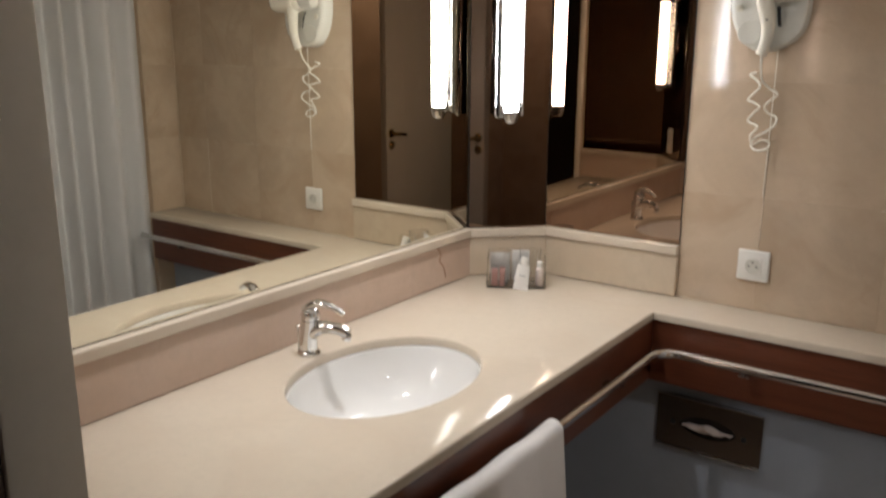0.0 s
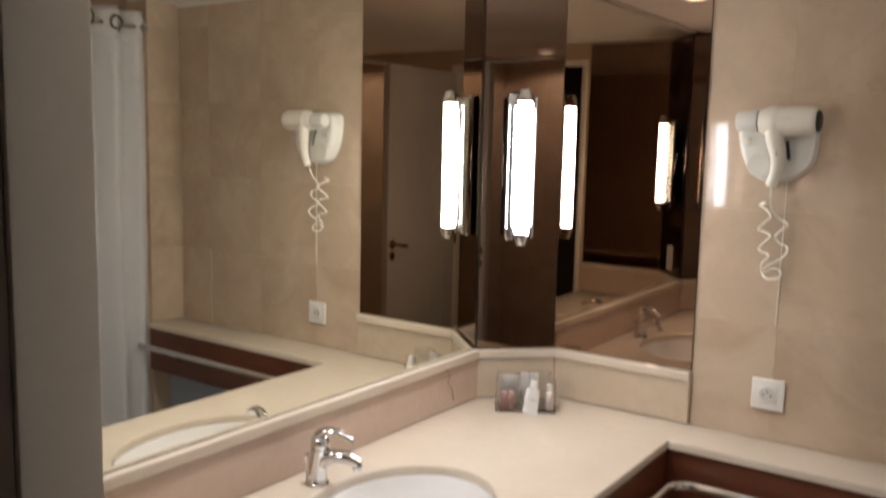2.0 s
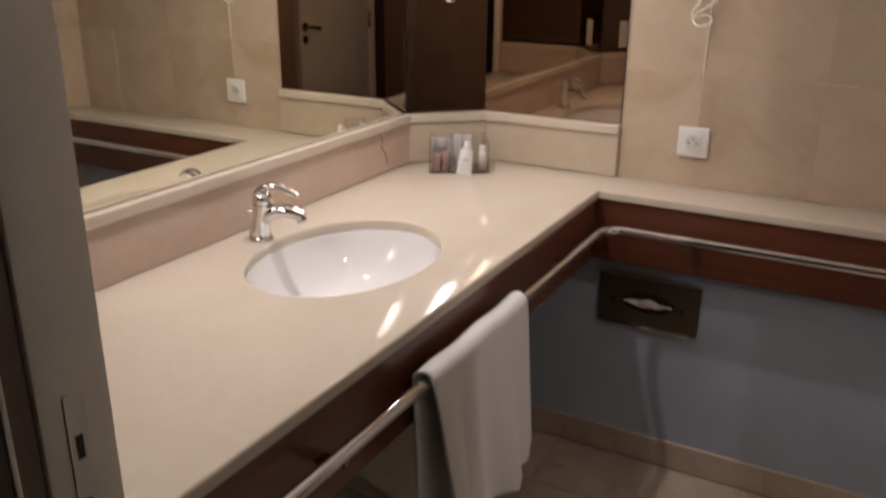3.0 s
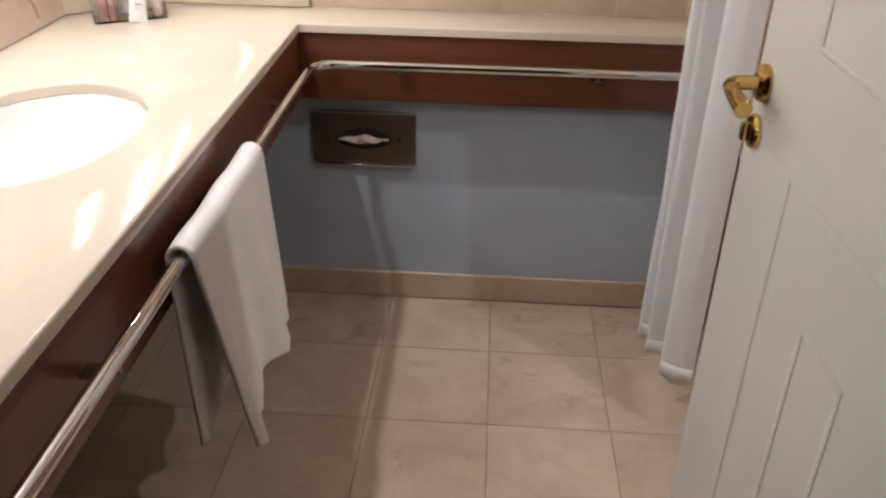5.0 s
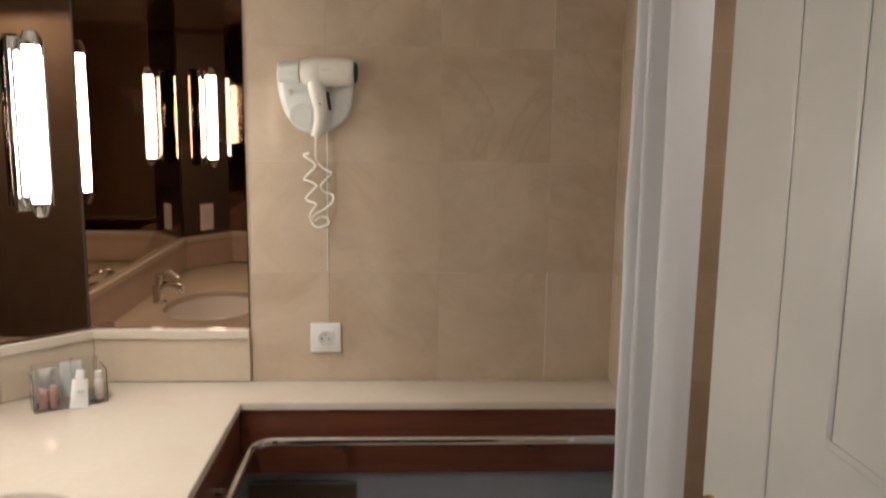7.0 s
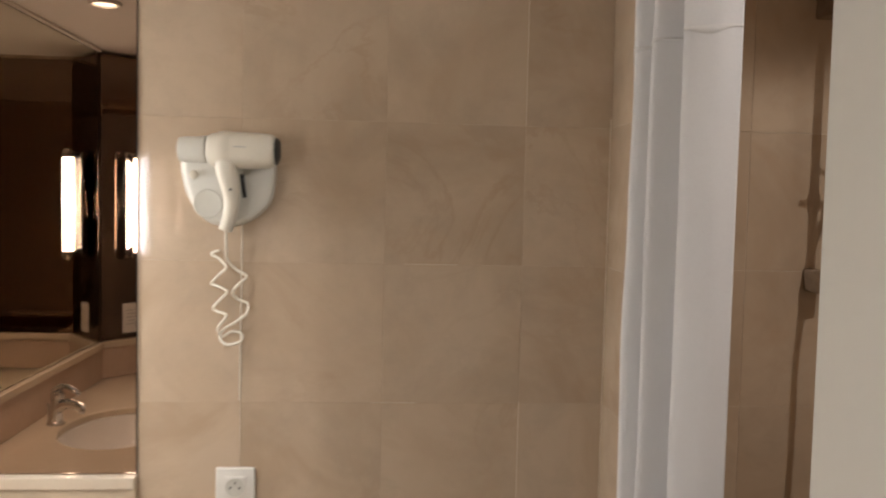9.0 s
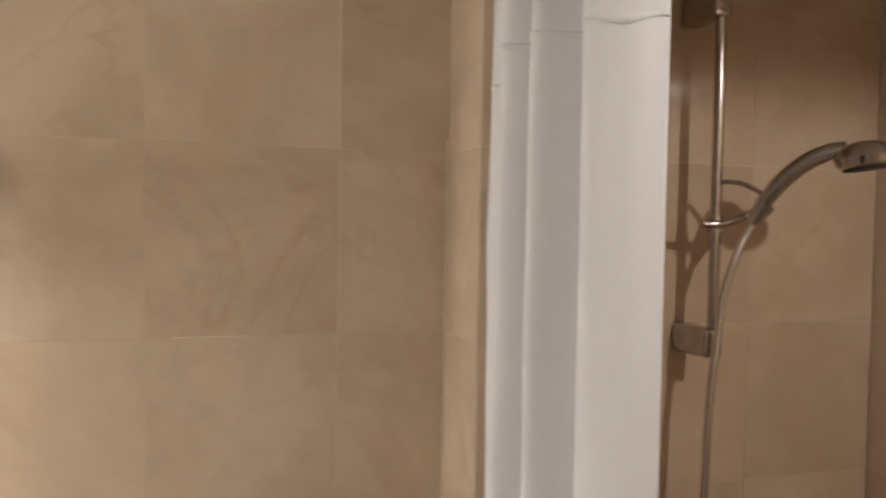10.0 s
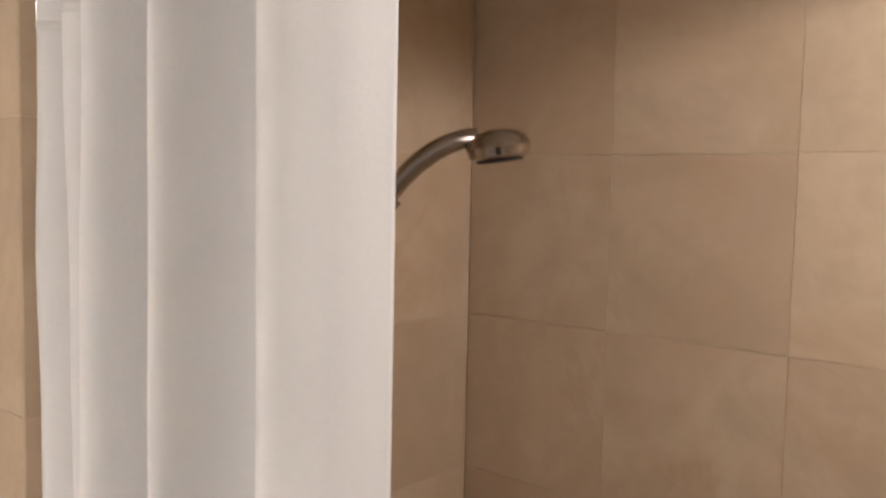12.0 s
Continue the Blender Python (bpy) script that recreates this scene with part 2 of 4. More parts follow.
def tube(points, radius, n=12, bm=None, radii=None, flat=1.0):
    """A round rod swept along points; flat squeezes it along its side direction."""
    bm = bm or bmesh.new()
    pts = [Vector(p) for p in points]
    rings, side = [], None
    for i, p in enumerate(pts):
        d = (pts[min(i + 1, len(pts) - 1)] - pts[max(i - 1, 0)]).normalized()
        if side is None:
            side = d.cross(Vector((0, 0, 1)) if abs(d.z) < 0.9 else Vector((0, 1, 0))).normalized()
        side = (side - d * side.dot(d)).normalized()
        up = side.cross(d)
        r = radii[i] if radii else radius
        rings.append([bm.verts.new(p + r * (flat * math.cos(2 * math.pi * k / n) * side + math.sin(2 * math.pi * k / n) * up)) for k in range(n)])
    for a, b in zip(rings, rings[1:]):
        for k in range(n):
            bm.faces.new((a[k], a[(k + 1) % n], b[(k + 1) % n], b[k]))
    bm.faces.new(rings[0][::-1])
    bm.faces.new(rings[-1])
    bmesh.ops.recalc_face_normals(bm, faces=bm.faces)
    return bm


def spline(points, steps=8):
    """Catmull-Rom points through a few given ones."""
    p = [Vector(q) for q in points]
    p = [2 * p[0] - p[1]] + p + [2 * p[-1] - p[-2]]
    out = []
    for i in range(1, len(p) - 2):
        for k in range(steps):
            t = k / steps
            out.append(0.5 * (2 * p[i] + (p[i + 1] - p[i - 1]) * t + (2 * p[i - 1] - 5 * p[i] + 4 * p[i + 1] - p[i + 2]) * t * t
                              + (3 * p[i] - p[i - 1] - 3 * p[i + 1] + p[i + 2]) * t ** 3))
    return out + [p[-2]]


def sheet(f, nu, nv):
    """A surface from f(u, v)."""
    bm = bmesh.new()
    g = [[bm.verts.new(f(i / nu, j / nv)) for j in range(nv + 1)] for i in range(nu + 1)]
    for i in range(nu):
        for j in range(nv):
            bm.faces.new((g[i][j], g[i + 1][j], g[i + 1][j + 1], g[i][j + 1]))
    return bm


def thicken(ob, t, offset=0.0):
    md = ob.modifiers.new("thickness", "SOLIDIFY")
    md.thickness, md.offset = t, offset
    return ob


T_PROUD = 0.0009


def fasten_tiles(parent, cuts_u, cuts_v, place, mat, depth=T_PROUD, joint=0.0011, name="tile"):
    """Tiles between the cuts, each an object on shared mesh data; place(u, v) gives the pose of a tile's centre, local z outwards."""
    cache = {}
    for u0, u1 in zip(cuts_u, cuts_u[1:]):
        for v0, v1 in zip(cuts_v, cuts_v[1:]):
            w, h = round(u1 - u0 - joint, 4), round(v1 - v0 - joint, 4)
            if (w, h) not in cache:
                cache[w, h] = mesh_of(name, box((-w / 2, -h / 2, 0), (w / 2, h / 2, depth), 0.0005), mat)
            piece(name, cache[w, h], place((u0 + u1) / 2, (v0 + v1) / 2), parent)


def facing(n, u):
    """Turns local z to n and local x to u."""
    n, u = Vector(n), Vector(u)
    v = n.cross(u)
    return Matrix((u, v, n)).transposed().to_4x4()


# ---------------------------------------------------------------- structure

T = 0.0009    # how far tiles stand proud of their joints

wall_left = solid("wall_left", box((-0.15, 0.40, 0), (-0.012, 2.55, 2.3)), mat_corridor, "plain wall behind the large vanity mirror", "wall", kind="structure")
under_left = solid("wall_under_counter", box((-0.012, YC, 0), (0.0, 2.325, 0.82)), mat_blue, "blue-grey painted wall under the counter", "wall", kind="structure")
wall_ahead = solid("wall_ahead", box((-0.15, YB + T, 0), (1.72, YB + 0.15, 2.3)), mat_grout, "beige marble tiled wall with hair dryer and socket", "wall", kind="structure")
wall_low = solid("wall_low", box((-0.012, 2.325, 0), (1.60, YB + T - 0.002, 0.822)), mat_blue, "blue-grey painted lower wall under the shelf", "wall", kind="structure")
wall_shower_end = solid("wall_shower_end", box((1.722, 2.3815, 0), (2.64, YB + 0.15, 2.3)), mat_grout, "brown marble shower wall with riser rail", "wall", kind="structure")
wall_shower_side = solid("wall_shower_side", box((2.4765, 0.40, 0), (2.64, 2.380, 2.3)), mat_grout, "beige marble tiled side wall of the shower", "wall", kind="structure")
nib = solid("wall_nib", box((1.5865, 2.2465, 0), (1.712, YB + T - 0.002, CEIL)), mat_grout, "narrow marble pilaster between wall and shower", "pilaster", kind="structure")

ceiling = solid("ceiling", box((-0.15, 0.50, CEIL), (2.64, 2.55, CEIL + 0.1)), mat_ceiling, "smooth white painted ceiling", "ceiling", kind="structure")
cove = bmesh.new()
add_box(cove, (0.0, 0.80, MIRROR_TOP), (0.014, 2.235, CEIL - 0.001), 0.003)
add_box(cove, (0.175, YB - 0.014, MIRROR_TOP), (1.589, YB, CEIL - 0.001), 0.003)
solid("trim_ceiling", cove, mat_ceiling, "thin white trim between walls and ceiling", "trim", kind="structure")

# doorway wall with its opening
DX0, DX1, DTOP = 0.645, 1.44, 2.02
wc = bmesh.new()
add_box(wc, (-0.15, 0.50, 0), (DX0 - 0.03, YC, CEIL))
add_box(wc, (DX1 + 0.03, 0.50, 0), (2.481, YC, CEIL))
add_box(wc, (DX0 - 0.03, 0.50, DTOP + 0.03), (DX1 + 0.03, YC, CEIL))
solid("wall_doorway", wc, mat_tile, "beige wall around the bathroom doorway", "wall", kind="structure")
frame_thing = thing("door_frame", (DX0, 0.55, 0), "cream painted door frame with a strike plate", "door frame", kind="structure")
jamb = part("jamb", box((DX0 - 0.029, 0.524, 0), (DX0, YC + 0.012, DTOP), 0.004, 2), mat_frame, frame_thing)
part("jamb", box((DX1, 0.512, 0), (DX1 + 0.029, YC + 0.012, DTOP), 0.004, 2), mat_frame, frame_thing)
part("head", box((DX0 - 0.029, 0.512, DTOP + 0.001), (DX1 + 0.029, YC + 0.012, DTOP + 0.03), 0.004, 2), mat_frame, frame_thing)
strike = part("strike_plate", box((DX0 + 0.0005, 0.548, 0.90), (DX0 + 0.002, 0.572, 1.07), 0.0007), mat_frame, jamb)
part("latch_hole", box((DX0 + 0.0021, 0.555, 1.000), (DX0 + 0.003, 0.563, 1.026), 0.0004), mat_dark, jamb)
part("bolt_hole", box((DX0 + 0.0021, 0.555, 0.930), (DX0 + 0.003, 0.563, 0.956), 0.0004), mat_dark, jamb)
part("rebate", box((DX0 - 0.029, 0.4995, 0), (DX0 - 0.006, 0.5235, DTOP), 0.001), mat_rebate, frame_thing, "brown rebate with the door seal")
part("bead", box((DX0 - 0.029, 0.4925, 0), (DX0 - 0.001, 0.4990, DTOP), 0.002, 2), mat_frame, frame_thing, "narrow cream bead")
solid("outer_lining", box((DX0 - 0.029, 0.40, 0), (DX0 - 0.004, 0.492, DTOP + 0.03)), mat_dark_wood, "dark wooden lining on the corridor side", "trim", kind="structure")
solid("outer_lining", box((DX1 + 0.004, 0.40, 0), (DX1 + 0.029, 0.511, DTOP + 0.03)), mat_dark_wood, "dark wooden lining on the corridor side", "trim", kind="structure")

# corridor behind the camera
solid("floor_corridor", box((-0.9, -1.3, -0.12), (2.9, 0.498, -0.004)), mat_carpet, "dark carpet of the corridor", "floor", kind="structure")
solid("ceiling_corridor", box((-0.9, -1.3, 2.26), (2.9, 0.498, 2.36)), mat_corridor, "dim corridor ceiling", "ceiling", kind="structure")
cw = bmesh.new()
add_box(cw, (-0.9, -1.4, -0.1), (2.9, -1.301, 2.36))
add_box(cw, (-1.0, -1.3, -0.1), (-0.901, 0.498, 2.36))
add_box(cw, (2.901, -1.3, -0.1), (3.0, 0.498, 2.36))
add_box(cw, (-0.9, 0.399, 0), (DX0 - 0.03, 0.498, 2.26))
add_box(cw, (DX1 + 0.03, 0.399, 0), (2.9, 0.498, 2.26))
add_box(cw, (DX0 - 0.03, 0.399, DTOP + 0.03), (DX1 + 0.03, 0.498, 2.26))
solid("wall_corridor", cw, mat_corridor, "unlit brown corridor wall", "wall", kind="structure")

floor = solid("floor", box((-0.012, 0.50, -0.12), (2.481, 2.380, -0.002)), mat_floor_grout, "beige marble tile floor with dark joints", "floor", kind="structure")
solid("bath_front", box((1.765, YC, 0), (1.80, 2.378, 0.50)), mat_tile_shower, "tiled front of the bath behind the curtain", "bath front", kind="structure")

# ---------------------------------------------------------------- vanity

counter = bmesh.new()
CX, SY = 0.604, 2.230
outer = [(0.0, YC), (CX, YC), (CX, SY), (1.59, SY), (1.59, YB), (0.174, YB), (0.0, 2.237)]
BC, BA, BB = Vector((0.300, 1.488)), 0.182, 0.245
hole = [(BC.x + BA * math.cos(2 * math.pi * k / 56), BC.y + BB * math.sin(2 * math.pi * k / 56)) for k in range(56)]
loops = []
for ring in (outer, hole):
    vs = [counter.verts.new((x, y, COUNTER - 0.022)) for x, y in ring]
    loops += [counter.edges.new((vs[k], vs[(k + 1) % len(vs)])) for k in range(len(vs))]
bmesh.ops.triangle_fill(counter, use_beauty=True, use_dissolve=False, edges=loops)
res = bmesh.ops.extrude_face_region(counter, geom=counter.faces[:])
bmesh.ops.translate(counter, vec=(0, 0, 0.022), verts=[g for g in res["geom"] if isinstance(g, bmesh.types.BMVert)])
bmesh.ops.recalc_face_normals(counter, faces=counter.faces)
rim = [e for e in counter.edges if all(abs(v.co.z - COUNTER) < 1e-4 for v in e.verts) and e.is_boundary is False
       and any(abs(f.normal.z) < 0.3 for f in e.link_faces)]
bmesh.ops.bevel(counter, geom=rim, offset=0.006, segments=3, affect="EDGES", profile=0.5)
worktop = solid("worktop", counter, mat_counter, "polished cream marble vanity top with a cut-out basin", "vanity top", smooth=True)

basin = thing("washbasin", (BC.x, BC.y, COUNTER - 0.17), "white oval ceramic basin set under the marble top", "washbasin")
prof = [(1.05, -0.024), (1.0, -0.028), (0.97, -0.05), (0.90, -0.09), (0.76, -0.125), (0.55, -0.146), (0.30, -0.156), (0.12, -0.160)]
bb = bmesh.new()
n = 56
rings = [[bb.verts.new((BC.x + BA * r * math.cos(2 * math.pi * k / n), BC.y + BB * r * math.sin(2 * math.pi * k / n), COUNTER + z)) for k in range(n)] for r, z in prof]
for a, b in zip(rings, rings[1:]):
    for k in range(n):
        bb.faces.new((a[k], a[(k + 1) % n], b[(k + 1) % n], b[k]))
bb.faces.new(rings[-1])
bmesh.ops.recalc_face_normals(bb, faces=bb.faces)
bowl = part("bowl", bb, mat_ceramic, basin)
thicken(bowl, 0.008, 0.0)
part("drain", lathe([(0.0, 0), (0.026, 0), (0.026, 0.004), (0.020, 0.006), (0.008, 0.008), (0.0, 0.008)][1:], pose(BC.x, BC.y, COUNTER - 0.158)), mat_chrome, basin)

# splash-backs with a pale ledge on top
def strip(name, p, q, out, z0, z1, depth, mat, label, parent=None, bevel=0.003):
    """An upright band along the plan line p-q, proud of it by depth towards out."""
    p, q, out = Vector(p), Vector(q), Vector(out)
    pts = [p, q, q + out * depth, p + out * depth]
    bm = prism([tuple(v) for v in pts], z0, z1, bevel, 2)
    if parent:
        return part(name, bm, mat, parent)
    return solid(name, bm, mat, label, name.replace("_", " "), kind="structure")


FAR0, FAR1 = Vector((0.0, 2.237)), Vector((0.174, YB))
NEAR0, NEAR1 = Vector((0.0, 0.79)), Vector((0.17, YC))


def normal2(p, q):
    d = (q - p).normalized()
    return Vector((d.y, -d.x))


nf = normal2(FAR0, FAR1)
nn = -normal2(NEAR0, NEAR1)
for z0, z1, d, mat, name, label in ((COUNTER + 0.001, LEDGE - 0.0265, 0.016, mat_splash, "splash_back", "rose-beige marble splash-back behind the vanity"),
                                    (LEDGE - 0.026, LEDGE, 0.023, mat_counter, "ledge", "pale marble ledge under the mirrors")):
    strip(name, (0, 0.805), (0, 2.235), (1, 0), z0, z1, d, mat, label)
    end_mat = mat_splash_beige if mat is mat_splash else mat
    strip(name, FAR0 + 0.012 * nf, FAR1 + 0.012 * nf, nf, z0, z1, d - 0.008, end_mat, label)
    strip(name, (0.188, YB), (0.600, YB), (0, -1), z0, z1, d, end_mat, label)
    strip(name, NEAR0 + 0.012 * nn, NEAR1 + 0.012 * nn, nn, z0, z1, d - 0.008, mat, label)
    strip(name, (0.185, YC), (0.600, YC), (0, 1), z0, z1, d, mat, label)

vein = tube(spline([(0.0165, 2.06, 0.963), (0.0165, 2.075, 0.942), (0.0165, 2.068, 0.925), (0.0165, 2.09, 0.90), (0.0165, 2.098, 0.87)], 6), 0.0016, 6)
solid("marble_vein", vein, mat_vein, "rusty natural vein in the splash-back marble", "vein", kind="structure")

# wooden apron under the stone
solid("apron", box((CX - 0.028, YC, 0.648), (CX - 0.006, SY + 0.02, COUNTER - 0.0225), 0.002), mat_wood, "dark mahogany apron under the vanity front", "apron", kind="structure")
solid("apron", box((CX - 0.005, SY + 0.006, 0.648), (1.59, SY + 0.026, COUNTER - 0.0225), 0.002), mat_wood_along, "dark mahogany apron under the shelf", "apron", kind="structure")

# mirrors
def mirror(name, p, q, out, mat, label, z0=LEDGE + 0.001, z1=MIRROR_TOP - 0.001):
    p, q, out = Vector(p), Vector(q), Vector(out)
    d = (q - p).normalized()
    t = thing(name, (*p, z0), label, "mirror")
    part("edge", prism([tuple(v) for v in (p, q, q + out * 0.004, p + out * 0.004)], z0, z1), mat_edge, t, smooth=False)
    a, b = p + d * 0.002, q - d * 0.002
    part("glass", prism([tuple(v) for v in (a + out * 0.0042, b + out * 0.0042, b + out * 0.0062, a + out * 0.0062)], z0 + 0.001, z1 - 0.001), mat, t, smooth=False)
    return t


mirror("wall_mirror", (-0.0055, 0.792), (-0.0055, 2.235), (1, 0), mat_mirror, "large frameless silver mirror above the vanity")
mirror("side_mirror", (0.176, YB + 0.003), (0.600, YB + 0.003), (0, -1), mat_bronze_mirror, "frameless bronze-tinted mirror on the end wall")
mirror("corner_panel", FAR0, FAR1, nf, mat_bronze, "dark bronze glass panel across the corner")
mirror("corner_panel", NEAR0, NEAR1, nn, mat_bronze, "dark bronze glass panel across the near corner")
mirror("end_panel", (0.172, YC), (0.60, YC), (0, 1), mat_bronze, "dark bronze glass panel beside the doorway")


def wall_lamp(x, y, out):
    out = Vector((*out, 0)).normalized()
    side = Vector((-out.y, out.x, 0))
    m = Matrix((side, out, Vector((0, 0, 1)))).transposed().to_4x4()
    m.translation = (x, y, 1.310)
    t = thing("wall_lamp", (x, y, 1.310), "lit tubular wall lamp with ribbed chrome end caps", "wall lamp", "lamps in the mirror corners")
    part("tube", lathe([(0.0195, 0.037), (0.0205, 0.041), (0.0212, 0.22), (0.0205, 0.403), (0.0195, 0.407)], m, 32), mat_tube, t, "glowing opal glass tube")
    for flip in (0, 1):
        mm = m @ (pose(0, 0, 0.444, 180) if flip else Matrix.Identity(4))
        capm = lathe([(0.012, 0.0), (0.020, 0.002), (0.022, 0.008), (0.0240, 0.009), (0.0250, 0.014), (0.0275, 0.015), (0.0285, 0.021), (0.0310, 0.022),
                      (0.0320, 0.028), (0.0320, 0.036), (0.028, 0.0365)], mm, 32, sx=0.84, sy=0.84)
        part("end_cap", capm, mat_chrome, t, "ribbed chrome cap")
    back = box((-0.036, -0.058, 0.012), (0.036, -0.047, 0.432), 0.003, 2)
    part("back_plate", moved(back, m), mat_chrome, t)
    for s in (-1, 1):
        part("side_strip", moved(box((s * 0.040 - 0.003, -0.056, 0.02), (s * 0.040 + 0.003, -0.030, 0.424), 0.002, 2), m), mat_chrome, t)
    for z in (0.045, 0.399):
        part("bracket", moved(box((-0.012, -0.047, z - 0.008), (0.012, -0.030, z + 0.008), 0.002), m), mat_chrome, t)
    return t


fm = (FAR0 + FAR1) / 2 + 0.072 * nf - 0.010 * (FAR1 - FAR0).normalized()
wall_lamp(fm.x, fm.y, nf)
nm = (NEAR0 + NEAR1) / 2 + 0.072 * nn
wall_lamp(nm.x, nm.y, nn)

# the fitting over the shower is made up to go with its fill lamp
for lx, ly, deep in ((0.285, 1.617, 0.0115), (2.10, 1.12, 0.018)):
    dl = thing("downlight", (lx, ly, CEIL - deep), "small recessed white ceiling downlight, lit; the shower one is added", "downlight", "ceiling downlights")
    part("ring", lathe([(0.040, deep), (0.047, deep), (0.048, 0.004), (0.043, 0.0), (0.036, 0.003), (0.036, deep - 0.003), (0.040, deep - 0.002)], pose(lx, ly, CEIL - deep), 32), mat_white, dl)
    part("bulb", lathe([(0.026, 0.0), (0.031, 0.002), (0.031, 0.006)], pose(lx, ly, CEIL - 0.0065), 24), mat_glow, dl, "glowing lamp glass")

# ---------------------------------------------------------------- vanity things

fx, fy, fz = 0.085, 1.468, COUNTER
tap = thing("basin_mixer_tap", (fx, fy, fz), "chrome single-lever basin mixer tap on the marble top", "tap")
part("base", lathe([(0.026, 0.0005), (0.027, 0.004), (0.0235, 0.007), (0.022, 0.012)], pose(fx, fy, fz), 28), mat_chrome, tap)
part("body", tube(spline([(fx, fy, fz + 0.010), (fx + 0.001, fy, fz + 0.035), (fx + 0.004, fy, fz + 0.06), (fx + 0.006, fy, fz + 0.082)], 5), 0.02, 24,
                  radii=[0.0215 - 0.0012 * min(k, 6) / 6 for k in range(16)]), mat_chrome, tap)
spout_pts = spline([(fx + 0.004, fy, fz + 0.048), (fx + 0.035, fy, fz + 0.066), (fx + 0.068, fy, fz + 0.068), (fx + 0.100, fy, fz + 0.060)], 6)
spout = part("spout", tube(spout_pts, 0.013, 20, radii=[0.019 - 0.0065 * k / (len(spout_pts) - 1) for k in range(len(spout_pts))]), mat_chrome, tap)
part("aerator", lathe([(0.0095, 0), (0.0105, 0.002), (0.0105, 0.012), (0.009, 0.014)], pose(fx + 0.094, fy, fz + 0.043, 0, 12), 20), mat_chrome, spout)
part("cap", lathe([(0.0205, 0.0), (0.0215, 0.004), (0.021, 0.014), (0.017, 0.022), (0.009, 0.027), (0.002, 0.028)], pose(fx + 0.006, fy, fz + 0.084, 0, 8), 28), mat_chrome, tap)
lev = spline([(fx - 0.006, fy, fz + 0.104), (fx + 0.018, fy, fz + 0.121), (fx + 0.045, fy, fz + 0.122), (fx + 0.072, fy, fz + 0.112), (fx + 0.088, fy, fz + 0.103)], 5)
part("lever", tube(lev, 0.008, 16, radii=[0.0105 - 0.0052 * k / (len(lev) - 1) for k in range(len(lev))], flat=1.25), mat_chrome, tap)
part("pull_rod", tube([(fx - 0.026, fy, fz + 0.004), (fx - 0.026, fy, fz + 0.058)], 0.0022, 8), mat_chrome, tap)
part("pull_knob", lathe([(0.002, 0), (0.0055, 0.002), (0.0055, 0.007), (0.002, 0.010)], pose(fx - 0.026, fy, fz + 0.056), 14), mat_chrome, tap)

TAP_TURN = Matrix.Translation((fx, fy, 0)) @ pose(0, 0, 0, 0, 0, 18) @ Matrix.Translation((-fx, -fy, 0))
for o in tap.children_recursive:
    o.data.transform(TAP_TURN)

# wall socket, French pattern with an earth pin
sx, sz = 0.803, 0.967
sock = thing("wall_socket", (sx, YB, sz), "square white wall socket with earth pin", "socket")
part("plate", box((sx - 0.041, YB - 0.010, sz - 0.041), (sx + 0.041, YB - 0.0005, sz + 0.041), 0.004, 3), mat_white, sock)
part("insert", box((sx - 0.0225, YB - 0.0118, sz - 0.0225), (sx + 0.0225, YB - 0.0101, sz + 0.0225), 0.0008, 2), mat_white, sock)
well = lathe([(0.0195, 0.0), (0.0195, 0.0014), (0.0182, 0.0014), (0.0178, 0.0002)], pose(sx, YB - 0.0119, sz, 90), 28)
part("well", well, mat_dryer_grey, sock)
for dx in (-0.0095, 0.0095):
    part("hole", lathe([(0.0025, 0), (0.0025, 0.0006)], pose(sx + dx, YB - 0.0125, sz - 0.001, 90), 12), mat_black, sock)
part("earth_pin", lathe([(0.0022, 0), (0.0022, 0.004), (0.001, 0.005)], pose(sx, YB - 0.0125, sz + 0.010, 90), 12), mat_steel, sock)

# hair dryer in its wall holder
hx, hz = 0.787, 1.507


def hp(px, py, depth):
    f = (1.72 - (depth - 0.04)) / 1.72
    return (1.074 + (hx + (px - 402) * 0.00112 - 1.074) * f, YB - depth, 1.59 + (hz - (py - 410) * 0.00115 - 1.59) * f)


dry = thing("hair_dryer", hp(402, 320, 0.0), "ivory hair dryer in its wall holder with coiled cord", "hair dryer")
outline = spline([(318, 268, 0), (330, 248, 0), (400, 242, 0), (462, 248, 0), (487, 268, 0), (488, 330, 0), (476, 366, 0), (442, 393, 0), (402, 402, 0),
                  (362, 390, 0), (332, 350, 0), (320, 305, 0)], 3)
hb = bmesh.new()
layers = []
for depth, shrink in ((0.0005, 1.0), (0.030, 0.985), (0.042, 0.94), (0.047, 0.86)):
    layers.append([hb.verts.new(hp(403 + (p.x - 403) * shrink, 322 + (p.y - 322) * shrink, depth)) for p in outline])
for a, b in zip(layers, layers[1:]):
    for k in range(len(a)):
        hb.faces.new((a[k], a[(k + 1) % len(a)], b[(k + 1) % len(a)], b[k]))
hb.faces.new(layers[0][::-1])
hb.faces.new(layers[-1])
bmesh.ops.recalc_face_normals(hb, faces=hb.faces)
holder = part("holder", hb, mat_dryer_grey, dry, "pale grey wall holder")
def disc_at(px, py, depth, prof):
    m = facing((0, -1, 0), (1, 0, 0))
    m.translation = hp(px, py, depth)
    return lathe(prof, m, 24)
part("button", disc_at(343, 312, 0.046, [(0.009, 0), (0.009, 0.003), (0.007, 0.004)]), mat_dryer, holder)
part("round_pad", disc_at(369, 362, 0.044, [(0.028, 0), (0.030, 0.002), (0.028, 0.004), (0.025, 0.0035)]), mat_dryer_grey, holder)
